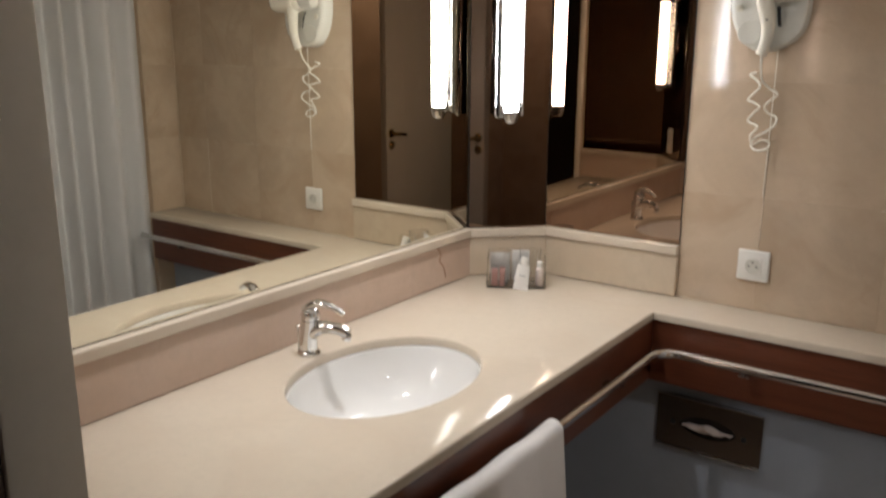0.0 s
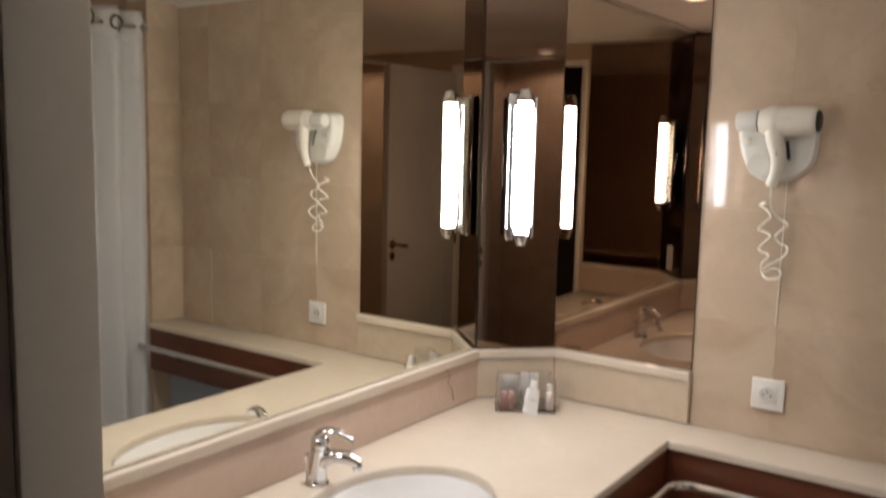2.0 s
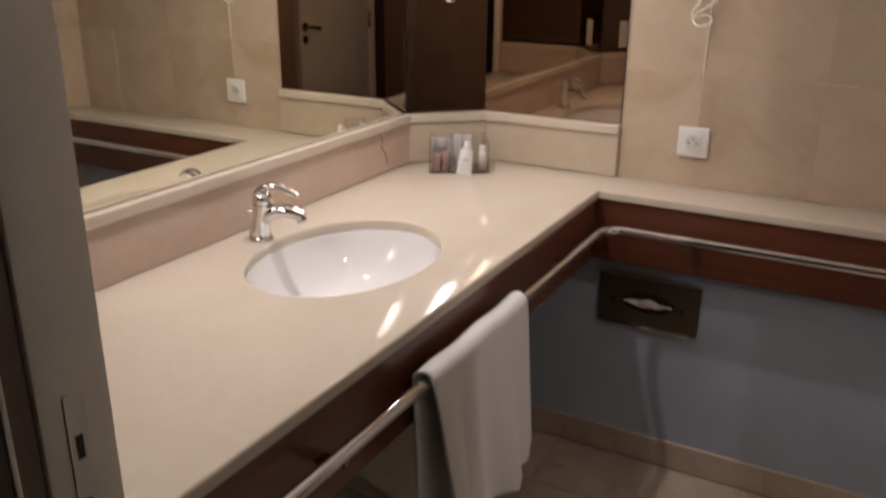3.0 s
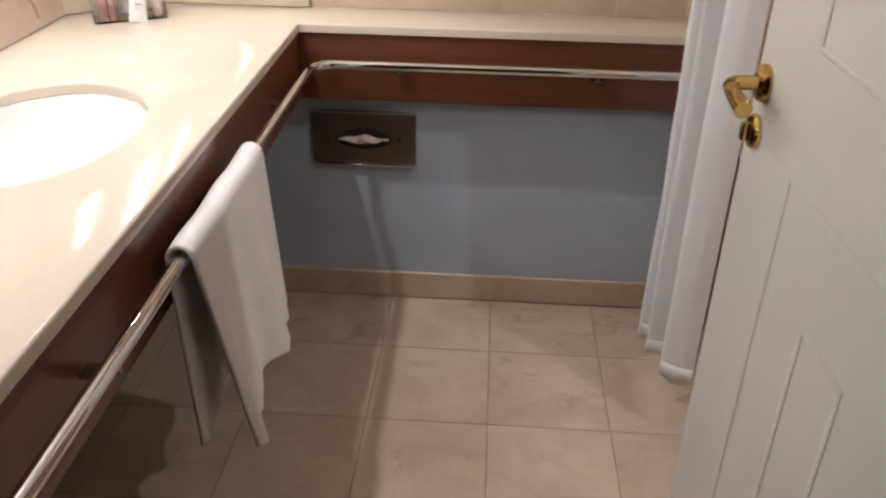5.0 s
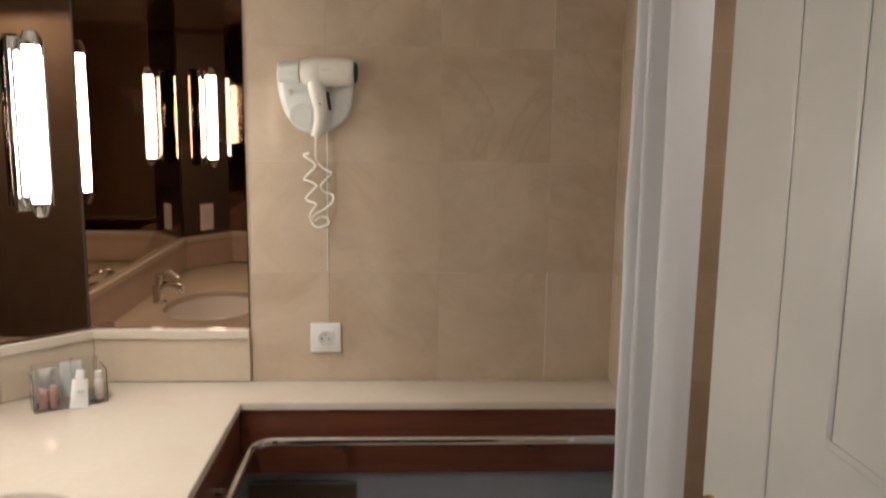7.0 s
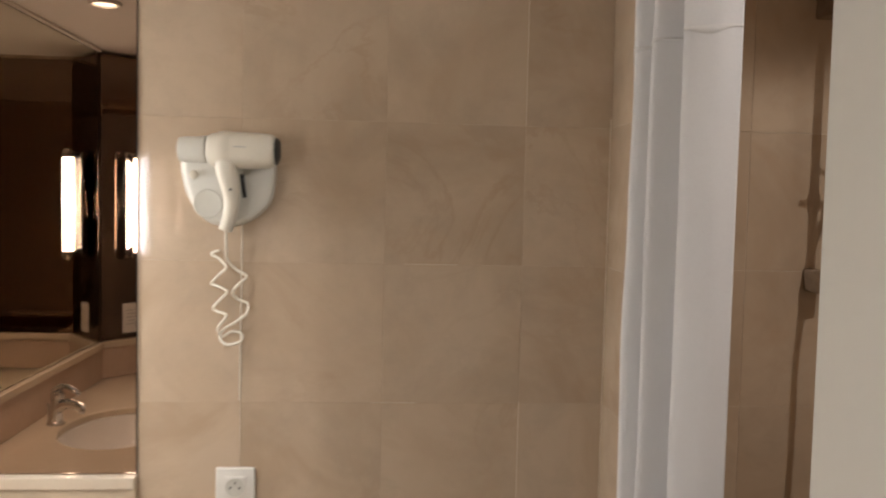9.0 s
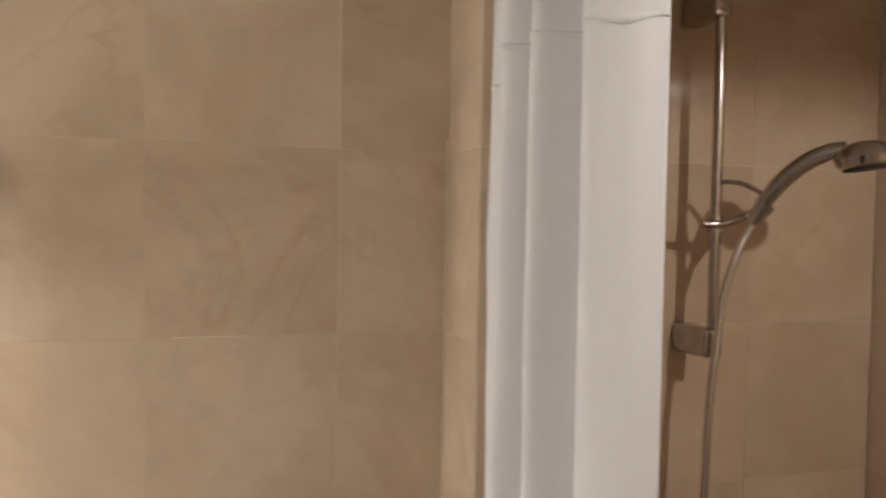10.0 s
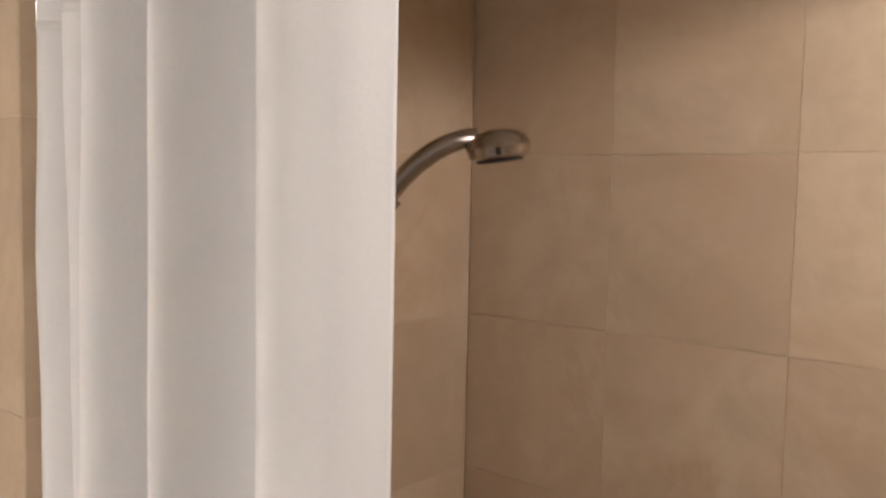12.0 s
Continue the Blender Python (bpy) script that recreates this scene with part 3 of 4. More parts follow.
part("seam", box(hp(320, 290.5, 0.0485), hp(384, 289, 0.046)), mat_print, holder)
# barrel lying across the holder
mb = facing((1, 0, 0), (0, 0, 1))
mb.translation = hp(300, 268, 0.078)
barrel = lathe([(0.018, 0.072), (0.027, 0.075), (0.0325, 0.084), (0.035, 0.105), (0.036, 0.130), (0.0355, 0.165), (0.034, 0.195), (0.030, 0.204), (0.027, 0.206)], mb, 32)
part("barrel", barrel, mat_dryer, dry)
part("barrel_seat", lathe([(0.016, 0.018), (0.022, 0.020), (0.025, 0.030), (0.026, 0.071)], mb, 28), mat_dryer_grey, holder)
part("air_grille", lathe([(0.0265, 0.2065), (0.026, 0.211), (0.018, 0.215), (0.006, 0.216)], mb, 28), mat_black, dry, "black intake grille")
part("band", lathe([(0.0358, 0.096), (0.0366, 0.098), (0.0372, 0.118), (0.0366, 0.120)], mb, 32), mat_dryer, dry)
part("brand_bar", box(hp(413, 262.5, 0.1136), hp(436, 261, 0.112)), mat_print, dry)
hand = spline([hp(399, 262, 0.088), hp(400, 296, 0.090), hp(407, 325, 0.084), hp(411, 352, 0.078), hp(408, 382, 0.074), hp(400, 408, 0.070)], 5)
part("grip", tube(hand, 0.018, 20, radii=[0.019 + 0.002 * math.sin(k / len(hand) * 6) - 0.004 * k / len(hand) for k in range(len(hand))], flat=1.0), mat_dryer, dry)
part("switch", moved(box((-0.004, -0.006, -0.024), (0.004, 0.006, 0.024), 0.003, 2), Matrix.Translation(hp(431, 330, 0.066)) @ pose(0, 0, 0, 0, -8)), mat_black, dry)
part("gap", tube(spline([hp(386, 298, 0.0475), hp(396, 318, 0.0478), hp(402, 345, 0.047)], 5), 0.0028, 8), mat_black, dry)
part("screw", disc_at(409, 337, 0.1015, [(0.0022, 0), (0.0022, 0.001)]), mat_black, dry)
cord = spline([hp(401, 406, 0.066), hp(401, 440, 0.05), hp(404, 462, 0.022), hp(420, 478, 0.008), hp(438, 489, 0.016), hp(424, 504, 0.030), hp(413, 518, 0.018),
               hp(422, 530, 0.006), hp(440, 538, 0.014), hp(438, 556, 0.028), hp(418, 572, 0.022), hp(398, 584, 0.012), hp(391, 600, 0.016), hp(404, 612, 0.024),
               hp(428, 606, 0.022), hp(429, 592, 0.010), hp(412, 588, 0.006), hp(394, 598, 0.010), hp(388, 582, 0.020), hp(402, 560, 0.022), hp(385, 552, 0.010),
               hp(379, 545, 0.010), hp(392, 530, 0.020), hp(403, 517, 0.024), hp(388, 508, 0.014), hp(375, 503, 0.008), hp(388, 488, 0.016), hp(401, 474, 0.026),
               hp(390, 460, 0.016), hp(375, 450, 0.006), hp(388, 444, 0.014)], 6)
part("coiled_cord", tube(cord, 0.0028, 8), mat_cord, dry, "ivory coiled cord")
part("feed_cable", tube([hp(429, 396, 0.004), hp(429, 470, 0.004), hp(427, 712, 0.004)], 0.0013, 6), mat_cord, dry)

# towel rail round the inner corner
RX, RY, RZ, RR = 0.643, 2.182, 0.759, 0.0115
rail_pts = [(RX, 0.62, RZ), (RX, 1.6, RZ)]
for k in range(9):
    a = math.pi - k * math.pi / 16
    rail_pts.append((RX + 0.062 + 0.062 * math.cos(a), RY - 0.062 + 0.062 * math.sin(a), RZ))
rail_pts += [(1.2, RY, RZ), (1.585, RY, RZ)]
rail = thing("towel_rail", (RX, RY, RZ), "bent chrome towel rail under the vanity edge", "towel rail")
part("rail_tube", tube(rail_pts, RR, 18), mat_chrome, rail)
def bracket(x, y, along):
    if along == "x":
        bm = box((x - 0.014, y + 0.004, RZ - 0.024), (x + 0.014, SY + 0.0065, RZ - 0.020))
        add_box(bm, (x - 0.004, y - 0.004, RZ - 0.022), (x + 0.004, y + 0.004, RZ - 0.009))
    else:
        bm = box((CX - 0.0055, y - 0.014, RZ - 0.024), (x - 0.004, y + 0.014, RZ - 0.020))
        add_box(bm, (x - 0.004, y - 0.004, RZ - 0.022), (x + 0.004, y + 0.004, RZ - 0.009))
    part("bracket", bm, mat_steel, rail, smooth=False)
bracket(0.86, RY, "x")
bracket(1.345, RY, "x")
bracket(RX, 0.98, "y")
bracket(RX, 1.95, "y")

# hand towel over the rail
def towel_surface(u, v):
    # u along the rail, v over it: 0 back hem .. 0.5 on the rail .. 1 front hem
    y = 1.215 + 0.395 * u
    back_len, front_len = 0.395, 0.338 + 0.016 * math.sin(u * 9)
    fold = 0.010 * math.sin(u * 11.0 + 0.8) + 0.006 * math.sin(u * 23.0)
    if v < 0.44:
        k = 1 - v / 0.44
        drop = k * (back_len * (0.97 + 0.03 * math.sin(u * 7)))
        x = RX - 0.0195 - 0.008 * k + fold * k * 0.5
        yy = y + 0.05 * k * (0.5 - u)
        return Vector((x, yy, RZ - drop))
    if v > 0.56:
        k = (v - 0.56) / 0.44
        # the near side hangs in a lower point, the far side in steps
        step = 0.012 * (1 - u) ** 2 + (0.028 if u < 0.62 else 0.0) + (0.03 if u < 0.32 else 0)
        drop = k * (front_len + step)
        x = RX + 0.0205 + 0.030 * k + fold * k * 1.5
        yy = y + k * (0.035 * (u - 0.15) + 0.06 * (1 - u) * (1 - u))
        return Vector((x, yy, RZ - drop))
    a = math.pi * (1 - (v - 0.44) / 0.12)
    return Vector((RX + 0.020 * math.cos(a), y, RZ + 0.022 * math.sin(a) + 0.002 * math.sin(u * 14)))
towel = solid("hand_towel", sheet(towel_surface, 54, 90), mat_towel, "white terry hand towel hanging over the chrome rail", "towel", smooth=True)
thicken(towel, 0.006, 0.0)

# tissue dispenser plate
bx0, bx1, bz0, bz1, by = 0.600, 0.888, 0.431, 0.589, 2.317
tissue = thing("tissue_dispenser", (0.74, 2.325, 0.51), "steel tissue dispenser plate with a tissue showing", "tissue dispenser")
pl = bmesh.new()
cx, cz = (bx0 + bx1) / 2, (bz0 + bz1) / 2
rect = []
for k in range(40):
    a = 2 * math.pi * k / 40
    c, s = math.cos(a), math.sin(a)
    r = min((bx1 - bx0) / 2 / max(abs(c), 1e-6), (bz1 - bz0) / 2 / max(abs(s), 1e-6))
    eye = 0.078 / (1 + 0.0) * (abs(c) ** 1.0) * (1 if c >= 0 else -1), 0.030 * s * abs(s) ** 0.2
    rect.append(((cx + r * c, cz + r * s), (cx + eye[0], cz + eye[1])))
o_f = [pl.verts.new((p[0][0], by, p[0][1])) for p in rect]
i_f = [pl.verts.new((p[1][0], by, p[1][1])) for p in rect]
i_b = [pl.verts.new((p[1][0], by + 0.006, p[1][1])) for p in rect]
o_b = [pl.verts.new((p[0][0], 2.3245, p[0][1])) for p in rect]
for k in range(40):
    j = (k + 1) % 40
    pl.faces.new((o_f[k], o_f[j], i_f[j], i_f[k]))
    pl.faces.new((i_f[k], i_f[j], i_b[j], i_b[k]))
    pl.faces.new((o_f[j], o_f[k], o_b[k], o_b[j]))
bmesh.ops.recalc_face_normals(pl, faces=pl.faces)
part("plate", pl, mat_steel, tissue, smooth=False)
part("rim", box((bx0, by - 0.012, bz1 - 0.004), (bx1, by - 0.0005, bz1), 0.001), mat_chrome, tissue)
part("rim", box((bx0, by - 0.008, bz0), (bx1, by - 0.0005, bz0 + 0.003), 0.001), mat_chrome, tissue)
part("opening", box((cx - 0.088, by + 0.0062, cz - 0.036), (cx + 0.088, by + 0.0072, cz + 0.036)), mat_dark, tissue)
for dx in (-0.098, 0.098):
    part("screw", lathe([(0.008, 0), (0.008, 0.002), (0.005, 0.003)], pose(cx + dx, by, cz - 0.003, 90), 16), mat_black, tissue)
def tissue_surface(u, v):
    w = (0.070 - 0.004 * v) * (2 * u - 1)
    z = -0.016 + 0.034 * v * (1 - 0.9 * abs(2 * u - 1)) - 0.004 * (1 - abs(2 * u - 1)) + 0.014 * abs(2 * u - 1) + 0.002 * math.sin(u * 15)
    return Vector((cx + w, by + 0.004 - 0.020 * math.sin(v * 2.6) + 0.004 * math.sin(u * 14 + v * 5), cz + z))
thicken(part("tissue", sheet(tissue_surface, 22, 8), mat_tissue, tissue, "crumpled tissue"), 0.001)

# toiletry tray in the corner
tm = facing((0, 0, 1), Vector((0.86, 0.51, 0)).normalized())
tm.translation = (0.178, 2.228, COUNTER)
tray = thing("toiletry_tray", (0.178, 2.228, COUNTER), "clear acrylic tray for toiletries in the corner", "tray")
part("floor_pane", moved(box((-0.085, -0.042, 0.0005), (0.085, 0.042, 0.0035), 0.001), tm), mat_acrylic, tray)
for lo, hi in (((-0.085, -0.042, 0.004), (0.085, -0.0395, 0.050)), ((-0.085, 0.0395, 0.004), (0.085, 0.042, 0.100)),
               ((-0.085, -0.039, 0.004), (-0.0825, 0.039, 0.085)), ((0.0825, -0.039, 0.004), (0.085, 0.039, 0.085))):
    part("side_pane", moved(box(lo, hi, 0.0008), tm), mat_acrylic, tray)
for dx, dy in ((-0.050, -0.004), (0.040, 0.012)):
    m = tm @ pose(dx, dy, 0.0045)
    g = solid("tumbler", lathe([(0.026, 0.0), (0.027, 0.002), (0.032, 0.098), (0.0325, 0.100), (0.031, 0.100), (0.0255, 0.006), (0.004, 0.005)], m, 28), mat_glass,
              "clear glass tumbler standing in the tray", "glass", "tumblers in the tray", smooth=True)
def boxed(name, lo, hi, rx, ry, rz, at, mat, label, category):
    return solid(name, moved(box(lo, hi, 0.001), tm @ pose(*at, rx, ry, rz)), mat, label, category)
boxed("paper_sachet", (-0.030, -0.001, 0), (0.030, 0.001, 0.088), 8, 0, 0, (-0.048, 0.034, 0.0045), mat_card, "white paper sachet leaning in the tray", "sachet")
boxed("paper_sachet", (-0.026, -0.001, 0), (0.026, 0.001, 0.094), 5, 0, 0, (0.012, 0.036, 0.0045), mat_card, "white paper sachet leaning in the tray", "sachet")
boxed("soap_box", (-0.009, -0.007, 0), (0.009, 0.007, 0.052), 0, 0, 6, (-0.062, -0.030, 0.0045), mat_pink, "small rose cardboard soap box", "box")
boxed("soap_box", (-0.008, -0.007, 0), (0.008, 0.007, 0.056), 0, 0, -4, (-0.040, -0.031, 0.0045), mat_pink, "small rose cardboard soap box", "box")
tb = thing("lotion_tube", tm @ Vector((0.0, -0.055, 0.001)), "white squeezed lotion tube leaning on the tray", "tube")
def tube_skin(u, v):
    a = 2 * math.pi * u
    w, d = 0.022 - 0.004 * v, 0.0012 + 0.010 * v
    return tm @ pose(0.012, -0.060, 0.0015, -14, 8) @ Vector((w * math.cos(a), d * math.sin(a), 0.072 * v))
part("body", sheet(tube_skin, 24, 8), mat_card, tb)
part("cap", lathe([(0.010, 0), (0.011, 0.001), (0.0105, 0.020), (0.009, 0.021)], tm @ pose(0.012, -0.060, 0.0015, -14, 8) @ pose(0, 0, 0.0735), 20), mat_white, tb)
part("label_bar", moved(box((-0.009, -0.0118, 0.040), (0.009, -0.0108, 0.043)), tm @ pose(0.012, -0.060, 0.0015, -14, 8)), mat_print, tb)
bt = thing("shampoo_bottle", tm @ Vector((0.070, -0.015, 0.0045)), "small translucent bottle with a white cap", "bottle")
part("body", lathe([(0.010, 0), (0.0115, 0.002), (0.0115, 0.050), (0.008, 0.054)], tm @ pose(0.068, -0.018, 0.0045), 20), mat_tissue, bt)
part("cap", lathe([(0.0085, 0), (0.009, 0.001), (0.009, 0.017), (0.008, 0.018)], tm @ pose(0.068, -0.018, 0.0590), 20), mat_white, bt)

# notice card on the near corner panel
nd = (NEAR1 - NEAR0).normalized()
cm = facing((*nn, 0), (*(-nd), 0))
c0 = (NEAR0 + NEAR1) / 2 + 0.0068 * nn
cm.translation = (c0.x, c0.y, 1.075)
note = thing("notice_card", (c0.x, c0.y, 1.075), "small white notice card fixed to the dark panel", "notice card")
part("card", moved(box((-0.036, -0.060, 0.0002), (0.036, 0.060, 0.0014)), cm), mat_card, note, smooth=False)
for k in range(5):
    part("text_bar", moved(box((-0.024, 0.030 - k * 0.014, 0.0015), (0.020 - 0.006 * (k % 2), 0.033 - k * 0.014, 0.0018)), cm), mat_print, note, smooth=False)

# ---------------------------------------------------------------- door

hinge = Vector((1.438, 0.588, 0.0))
door_m = Matrix.Translation(hinge) @ pose(0, 0, 0, 0, 0, 91.7)      # local x runs from hinge to free edge, local y towards the room's left
W, H, TH = 0.640, 2.005, 0.040
door = thing("door_1", hinge, "white panelled door standing open with a brass lever", "door", kind="structure")
part("leaf", moved(box((0, -TH, 0.008), (W, 0, H), 0.002, 2), door_m), mat_door, door)
def panel(z0, z1):
    for inset, proud, w in ((0.0, 0.0010, 0.008), (0.12, 0.0011, 0.010)):
        x0, x1, a, b = 0.12 + inset, W - 0.165 - inset, z0 + inset, z1 - inset
        for lo, hi in (((x0, 0.0003, a), (x1, proud, a + w)), ((x0, 0.0003, b - w), (x1, proud, b)),
                       ((x0, 0.0003, a + w), (x0 + w, proud, b - w)), ((x1 - w, 0.0003, a + w), (x1, proud, b - w))):
            part("moulding", moved(box(lo, hi, 0.0006, 2), door_m), mat_door, door)
panel(0.20, 1.005)
panel(1.142, 1.90)
ROSE = W - 0.036
handle = part("handle_rose", lathe([(0.0235, 0.0003), (0.0235, 0.005), (0.021, 0.009), (0.014, 0.011)], door_m @ pose(ROSE, 0, 1.066, -90), 28), mat_brass, door, "polished brass rose")
neck = spline([(ROSE, 0.008, 1.066), (ROSE, 0.031, 1.066), (ROSE - 0.004, 0.042, 1.066), (ROSE - 0.014, 0.047, 1.065)], 5)
part("neck", moved(tube(neck, 0.009, 16), door_m), mat_brass, handle)
levd = spline([(ROSE - 0.004, 0.044, 1.066), (ROSE - 0.024, 0.047, 1.063), (ROSE - 0.048, 0.046, 1.059), (ROSE - 0.070, 0.045, 1.056)], 5)
part("lever", moved(tube(levd, 0.011, 18, radii=[0.0082 + 0.0026 * k / (len(levd) - 1) for k in range(len(levd))]), door_m), mat_brass, handle)
key = part("key_rose", lathe([(0.022, 0.0003), (0.022, 0.005), (0.019, 0.008), (0.010, 0.009)], door_m @ pose(ROSE, 0, 1.004, -90), 28), mat_brass, door, "brass thumb-turn rose")
part("thumb_turn", moved(box((ROSE - 0.005, 0.008, 0.992), (ROSE + 0.005, 0.020, 1.016), 0.003, 2), door_m), mat_brass, key)
for z in (0.25, 1.02, 1.80):
    part("hinge", lathe([(0.007, 0), (0.007, 0.08), (0.004, 0.086)], Matrix.Translation((hinge.x - 0.006, hinge.y - 0.006, z)), 14), mat_brass, door)

# ---------------------------------------------------------------- shower

rod = thing("curtain_rod", (1.60, 1.5, 2.025), "chrome curtain rod along the bath", "curtain rod")
part("rod_tube", tube([(1.60, YC + 0.001, 2.025), (1.60, 2.244, 2.025)], 0.0115, 16), mat_chrome, rod)
part("flange", lathe([(0.026, 0.0), (0.026, 0.006), (0.018, 0.010)], pose(1.60, 2.2445, 2.025, 90), 24), mat_chrome, rod)

# plan line of the gathered cloth, from the pilaster to the free edge
GATHER = spline([(1.606, 2.242, 0), (1.592, 2.205, 0), (1.640, 2.155, 0), (1.556, 2.090, 0), (1.635, 2.025, 0), (1.490, 1.945, 0), (1.562, 1.912, 0),
                 (1.494, 1.868, 0), (1.564, 1.842, 0), (1.516, 1.792, 0), (1.544, 1.760, 0), (1.582, 1.748, 0)], 12)


def curtain_xy(u, z):
    drop = (2.08 - z) / 2.0
    k = min(u, 0.99999) * (len(GATHER) - 1)
    p = GATHER[int(k)].lerp(GATHER[int(k) + 1], k - int(k))
    # folds ease and wander a little on the way down
    x = 1.560 + (p.x - 1.560) * (0.98 + 0.03 * drop) + (1 - u ** 4) * 0.002 * math.sin(3.0 * z + 9.0 * u) * math.sin(5.0 * u + 1.3 * z)
    calm = 1 - u ** 4
    x += calm * 0.0022 * math.sin(8.5 * z + 6.0 * u) * math.sin(15.0 * u + 2.6 * z) + calm * 0.0011 * math.sin(23.0 * z - 17.0 * u) * math.sin(31.0 * u + 4.0 * z)
    y = p.y + 0.004 * math.sin(4.0 * z + 21.0 * u) * drop * min(1.0, 8.0 * u) * calm
    return x, y


def curtain_surface(u, v, top=2.082, bottom=0.165):
    z = top + (bottom - top) * v
    x, y = curtain_xy(u, z)
    return Vector((x, y, z + 0.004 * math.sin(u * 40) * (v > 0.98)))


curtain = thing("shower_curtain", (1.60, 1.95, 0.165), "white cloth shower curtain drawn aside in deep folds", "shower curtain")
thicken(part("cloth", sheet(curtain_surface, 150, 40), mat_curtain, curtain), 0.0012)
thicken(part("top_hem", sheet(lambda u, v: curtain_surface(u, v, 2.084, 1.970), 150, 4), mat_hem, curtain, "doubled top hem"), 0.0032)
thicken(part("seam", sheet(lambda u, v: curtain_surface(u, v, 1.826, 1.818), 150, 1), mat_hem, curtain), 0.0030)
thicken(part("bottom_hem", sheet(lambda u, v: curtain_surface(u, v, 0.205, 0.164), 150, 2), mat_hem, curtain), 0.0030)
for k in range(8):
    u = (k + 1.5) / 11 + 0.04
    x, y = curtain_xy(u, 2.025)
    x2, y2 = curtain_xy(u + 0.01, 2.025)
    d = Vector((x2 - x, y2 - y, 0)).normalized()
    nrm = Vector((d.y, -d.x, 0))
    m = facing(nrm, d)
    m.translation = (x, y, 2.025)
    bm = bmesh.new()
    ring = [[bm.verts.new(m @ Vector(((0.024 + 0.006 * math.cos(b)) * math.cos(a), (0.024 + 0.006 * math.cos(b)) * math.sin(a), 0.004 * math.sin(b))))
             for b in (2 * math.pi * j / 8 for j in range(8))] for a in (2 * math.pi * i / 24 for i in range(24))]
    for i in range(24):
        for j in range(8):
            bm.faces.new((ring[i][j], ring[(i + 1) % 24][j], ring[(i + 1) % 24][(j + 1) % 8], ring[i][(j + 1) % 8]))
    bmesh.ops.recalc_face_normals(bm, faces=bm.faces)
    part("eyelet", bm, mat_steel, curtain, "steel eyelet ring")

SX, SYR, SW = 2.036, 2.290, 2.380
riser = thing("shower_rail", (SX, SYR, 1.46), "chrome riser rail on the shower wall", "shower rail")
part("rail_tube", tube([(SX, SYR, 1.42), (SX, SYR, 2.01)], 0.0095, 16), mat_shower_chrome, riser)
for z in (1.981, 1.40):
    part("wall_mount", box((SX - 0.022, SYR - 0.013, z), (SX + 0.013, SW - 0.0005, z + 0.050), 0.006, 3), mat_shower_chrome, riser)
part("slider", tube([(SX, SYR, 1.615), (SX, SYR, 1.645)], 0.014, 16), mat_shower_chrome, riser)
part("slider_arm", tube(spline([(SX - 0.028, SYR - 0.004, 1.630), (SX, SYR - 0.012, 1.630), (SX + 0.028, SYR - 0.030, 1.640), (SX + 0.042, SYR - 0.062, 1.655)], 5), 0.007, 12), mat_shower_chrome, riser)
part("clamp_loop", tube(spline([(SX + 0.004, SYR - 0.010, 1.702), (SX + 0.022, SYR - 0.034, 1.700), (SX + 0.040, SYR - 0.060, 1.684), (SX + 0.044, SYR - 0.074, 1.664)], 5), 0.004, 10), mat_shower_chrome, riser)
hs = thing("hand_shower", (SX + 0.06, SYR - 0.04, 1.70), "chrome hand shower resting in the rail holder", "hand shower")
hpnts = spline([(2.068, 2.226, 1.646), (2.078, 2.213, 1.673), (2.090, 2.192, 1.702), (2.106, 2.160, 1.730), (2.124, 2.128, 1.746), (2.136, 2.108, 1.750)], 6)
part("grip", tube(hpnts, 0.014, 20, radii=[0.0115 + 0.003 * math.sin(math.pi * k / (len(hpnts) - 1)) for k in range(len(hpnts))]), mat_shower_chrome, hs)
part("holder_cone", tube([(2.066, 2.232, 1.634), (2.079, 2.216, 1.666)], 0.016, 20, radii=[0.012, 0.0175]), mat_shower_chrome, hs)
hm = pose(2.148, 2.084, 1.744) @ facing(Vector((-0.10, 0.10, 0.99)).normalized(), Vector((0.995, 0, 0.1005)).normalized())
part("head", lathe([(0.034, -0.024), (0.041, -0.020), (0.045, -0.008), (0.040, 0.004), (0.028, 0.012), (0.012, 0.016), (0.003, 0.017)], hm, 32), mat_shower_chrome, hs)
part("spray_face", lathe([(0.0335, -0.0245), (0.031, -0.028), (0.010, -0.029)], hm, 28), mat_dark, hs, "dark spray plate")
hose_pts = spline([(2.066, 2.233, 1.632), (2.047, 2.244, 1.58), (2.032, 2.256, 1.51), (2.025, 2.262, 1.43), (2.016, 2.266, 1.31), (2.014, 2.272, 1.11), (2.008, 2.28, 0.83), (2.03, 2.30, 0.68), (2.07, 2.34, 0.78)], 10)
part("hose", tube(hose_pts, 0.0068, 12), mat_hose, hs, "silver flexible hose")

# ---------------------------------------------------------------- tiles

cu = [0.602, 0.811, 1.108, 1.402, 1.590]
rows_v = [0.001, 0.252, 0.550, 0.848, 1.146, 1.443, 1.740, 2.037, CEIL - 0.001]
mt = facing((0, -1, 0), (1, 0, 0))
ml = facing((-1, 0, 0), (0, -1, 0))
fasten_tiles(wall_ahead, cu, [COUNTER + 0.001] + rows_v[4:8] + [MIRROR_TOP - 0.001], lambda u, v: Matrix.Translation((u, YB + T, v)) @ mt, mat_tile)
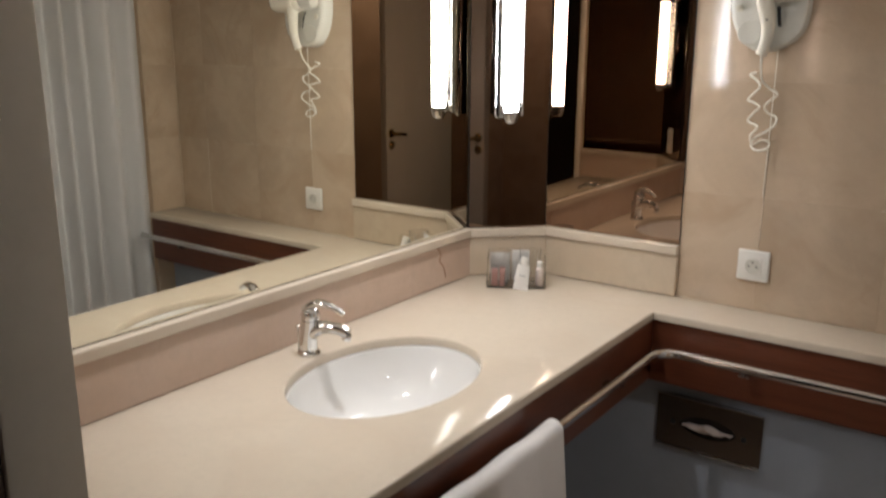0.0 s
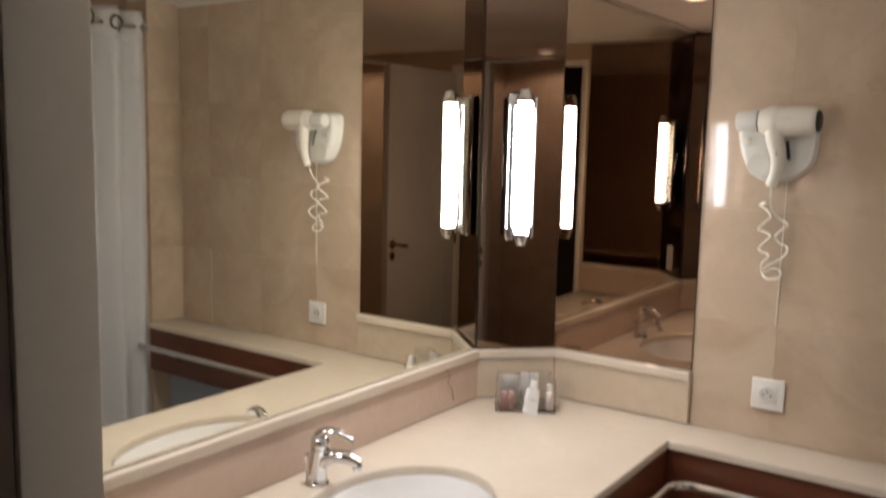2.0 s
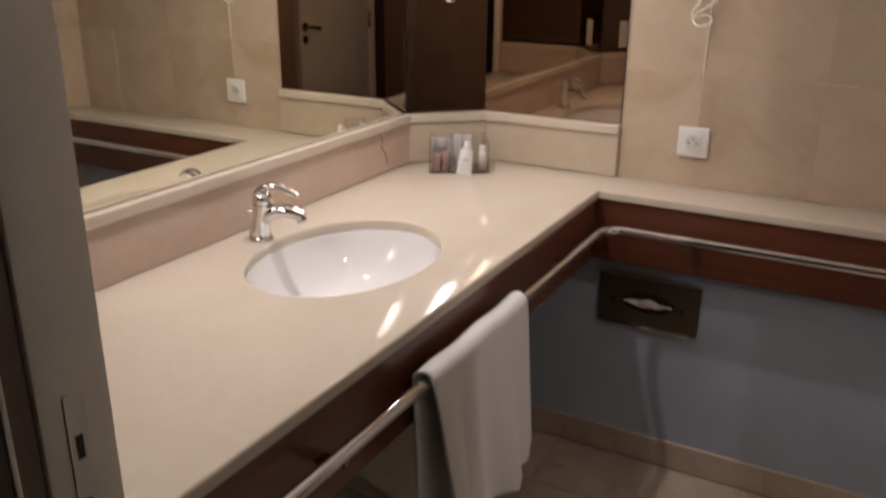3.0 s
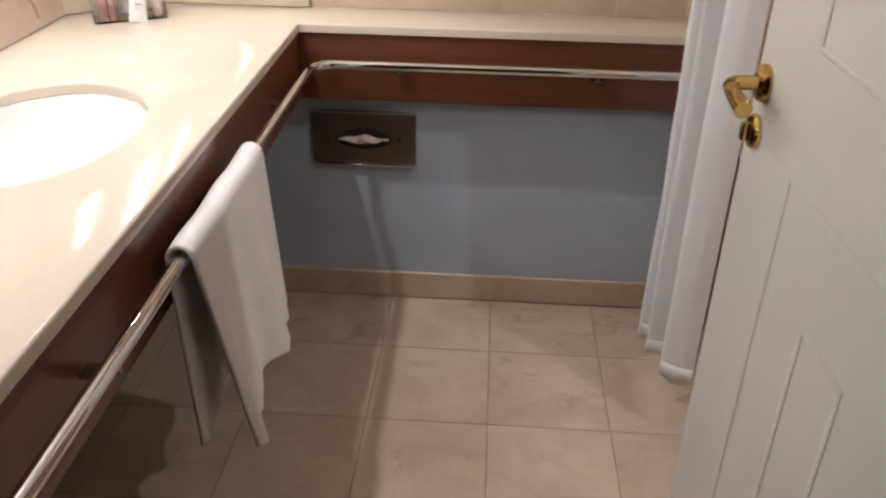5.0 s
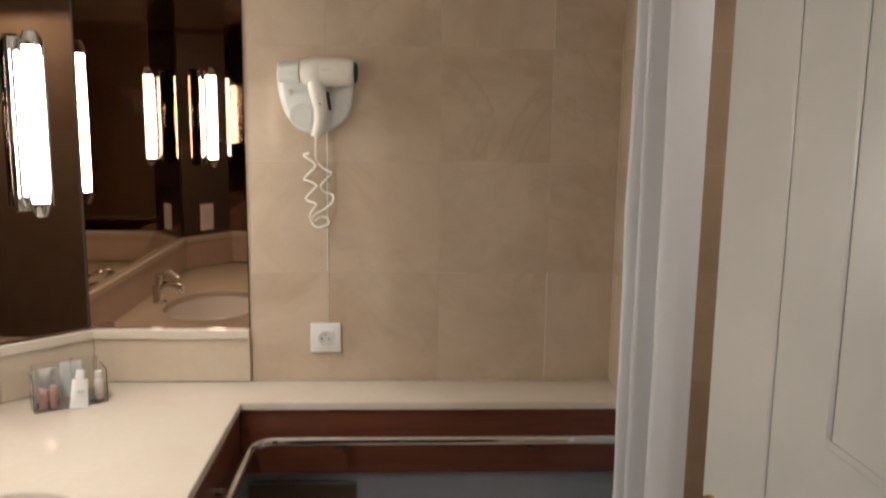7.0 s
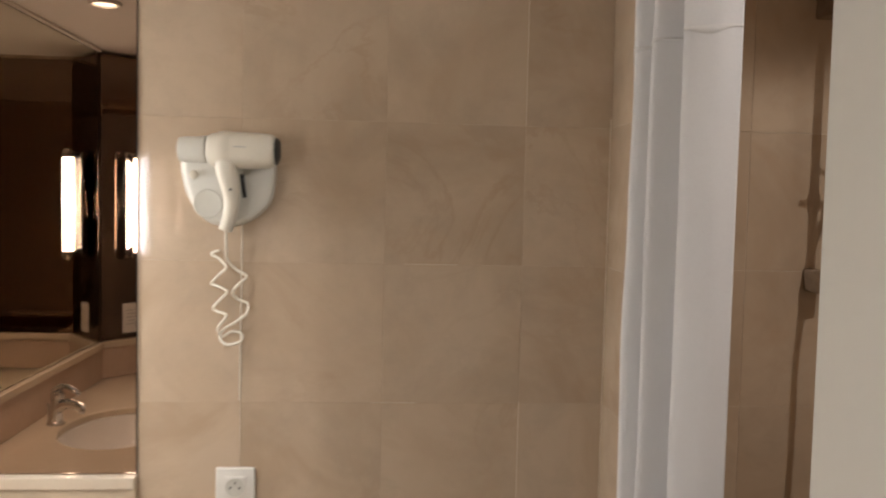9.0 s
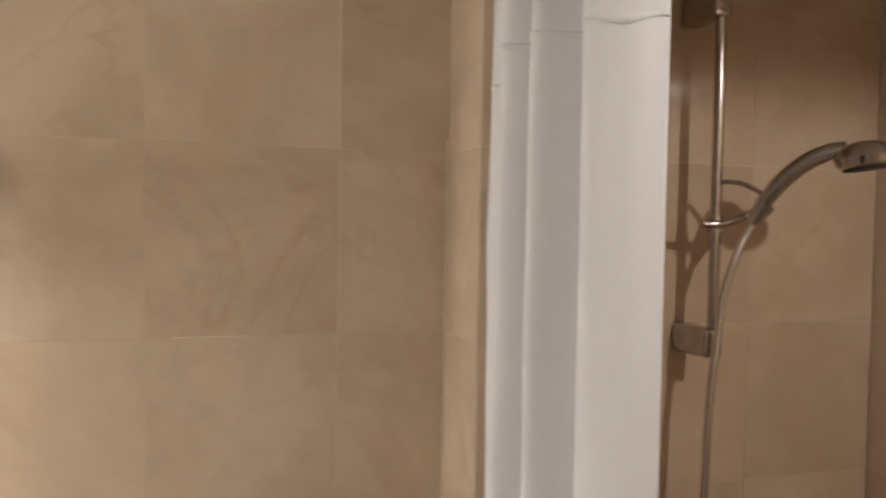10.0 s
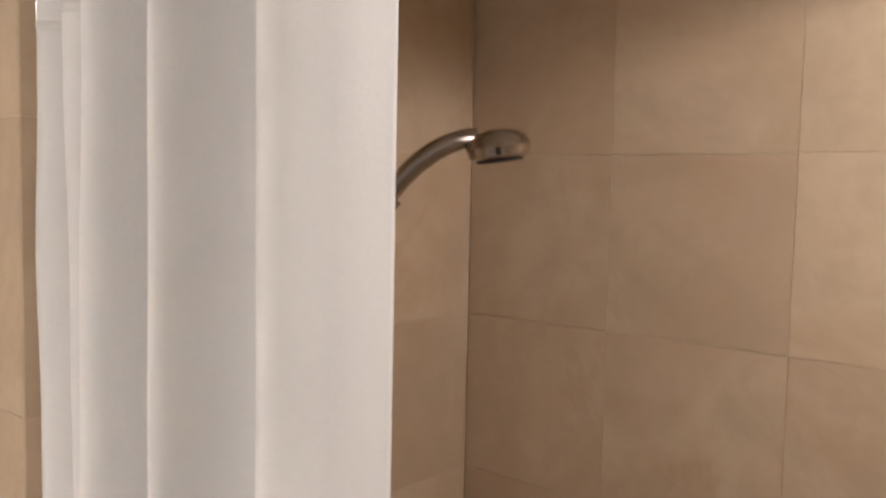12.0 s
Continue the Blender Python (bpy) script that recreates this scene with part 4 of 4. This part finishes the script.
# pilaster: face towards the room, then its narrow front
fasten_tiles(nib, [2.246, YB - 0.001], rows_v, lambda u, v: Matrix.Translation((1.5865, u, v)) @ ml, mat_tile)
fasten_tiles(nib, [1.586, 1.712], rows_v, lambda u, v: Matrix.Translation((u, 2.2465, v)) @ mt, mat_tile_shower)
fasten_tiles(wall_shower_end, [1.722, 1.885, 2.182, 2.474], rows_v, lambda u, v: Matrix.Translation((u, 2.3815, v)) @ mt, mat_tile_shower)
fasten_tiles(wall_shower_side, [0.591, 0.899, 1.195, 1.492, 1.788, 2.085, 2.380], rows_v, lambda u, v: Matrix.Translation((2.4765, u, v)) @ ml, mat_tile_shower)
fasten_tiles(floor, [0.0, 0.216, 0.516, 0.816, 1.116, 1.416, 1.716, 1.764], [0.501, 0.558, 0.858, 1.158, 1.458, 1.758, 2.058, 2.312],
             lambda u, v: Matrix.Translation((u, v, -0.002)), mat_floor, depth=0.002, joint=0.0028)
skirt = solid("skirting", box((0.0, 2.316, 0.0), (1.589, 2.3248, 0.084)), mat_grout, "beige marble skirting along the lower wall", "skirting", kind="structure")
fasten_tiles(skirt, [0.001, 0.216, 0.516, 0.816, 1.120, 1.416, 1.589], [0.001, 0.085],
             lambda u, v: Matrix.Translation((u, 2.316, v)) @ mt, mat_floor, depth=0.003, joint=0.0015)

# pale filling left in a few joints of the wall ahead, and along the inner corner
mat_filling = shader("pale_joint_filling", (0.72, 0.63, 0.49), 0.6, grain=0.2, grain_scale=70)
for lo, hi in (((1.4013, 0, 1.742), (1.4027, 0, 2.105)), ((1.4012, 0, 0.848), (1.4028, 0, 1.150)), ((1.150, 0, 1.4424), (1.262, 0, 1.4436)),
               ((1.085, 0, 1.1454), (1.180, 0, 1.1466)), ((1.5835, 0, 0.850), (1.5855, 0, 1.760)), ((0.8104, 0, 1.040), (0.8116, 0, 1.330))):
    part("joint_filling", box((lo[0], YB - 0.0006, lo[2]), (hi[0], YB + 0.0002, hi[2])), mat_filling, wall_ahead, smooth=False)
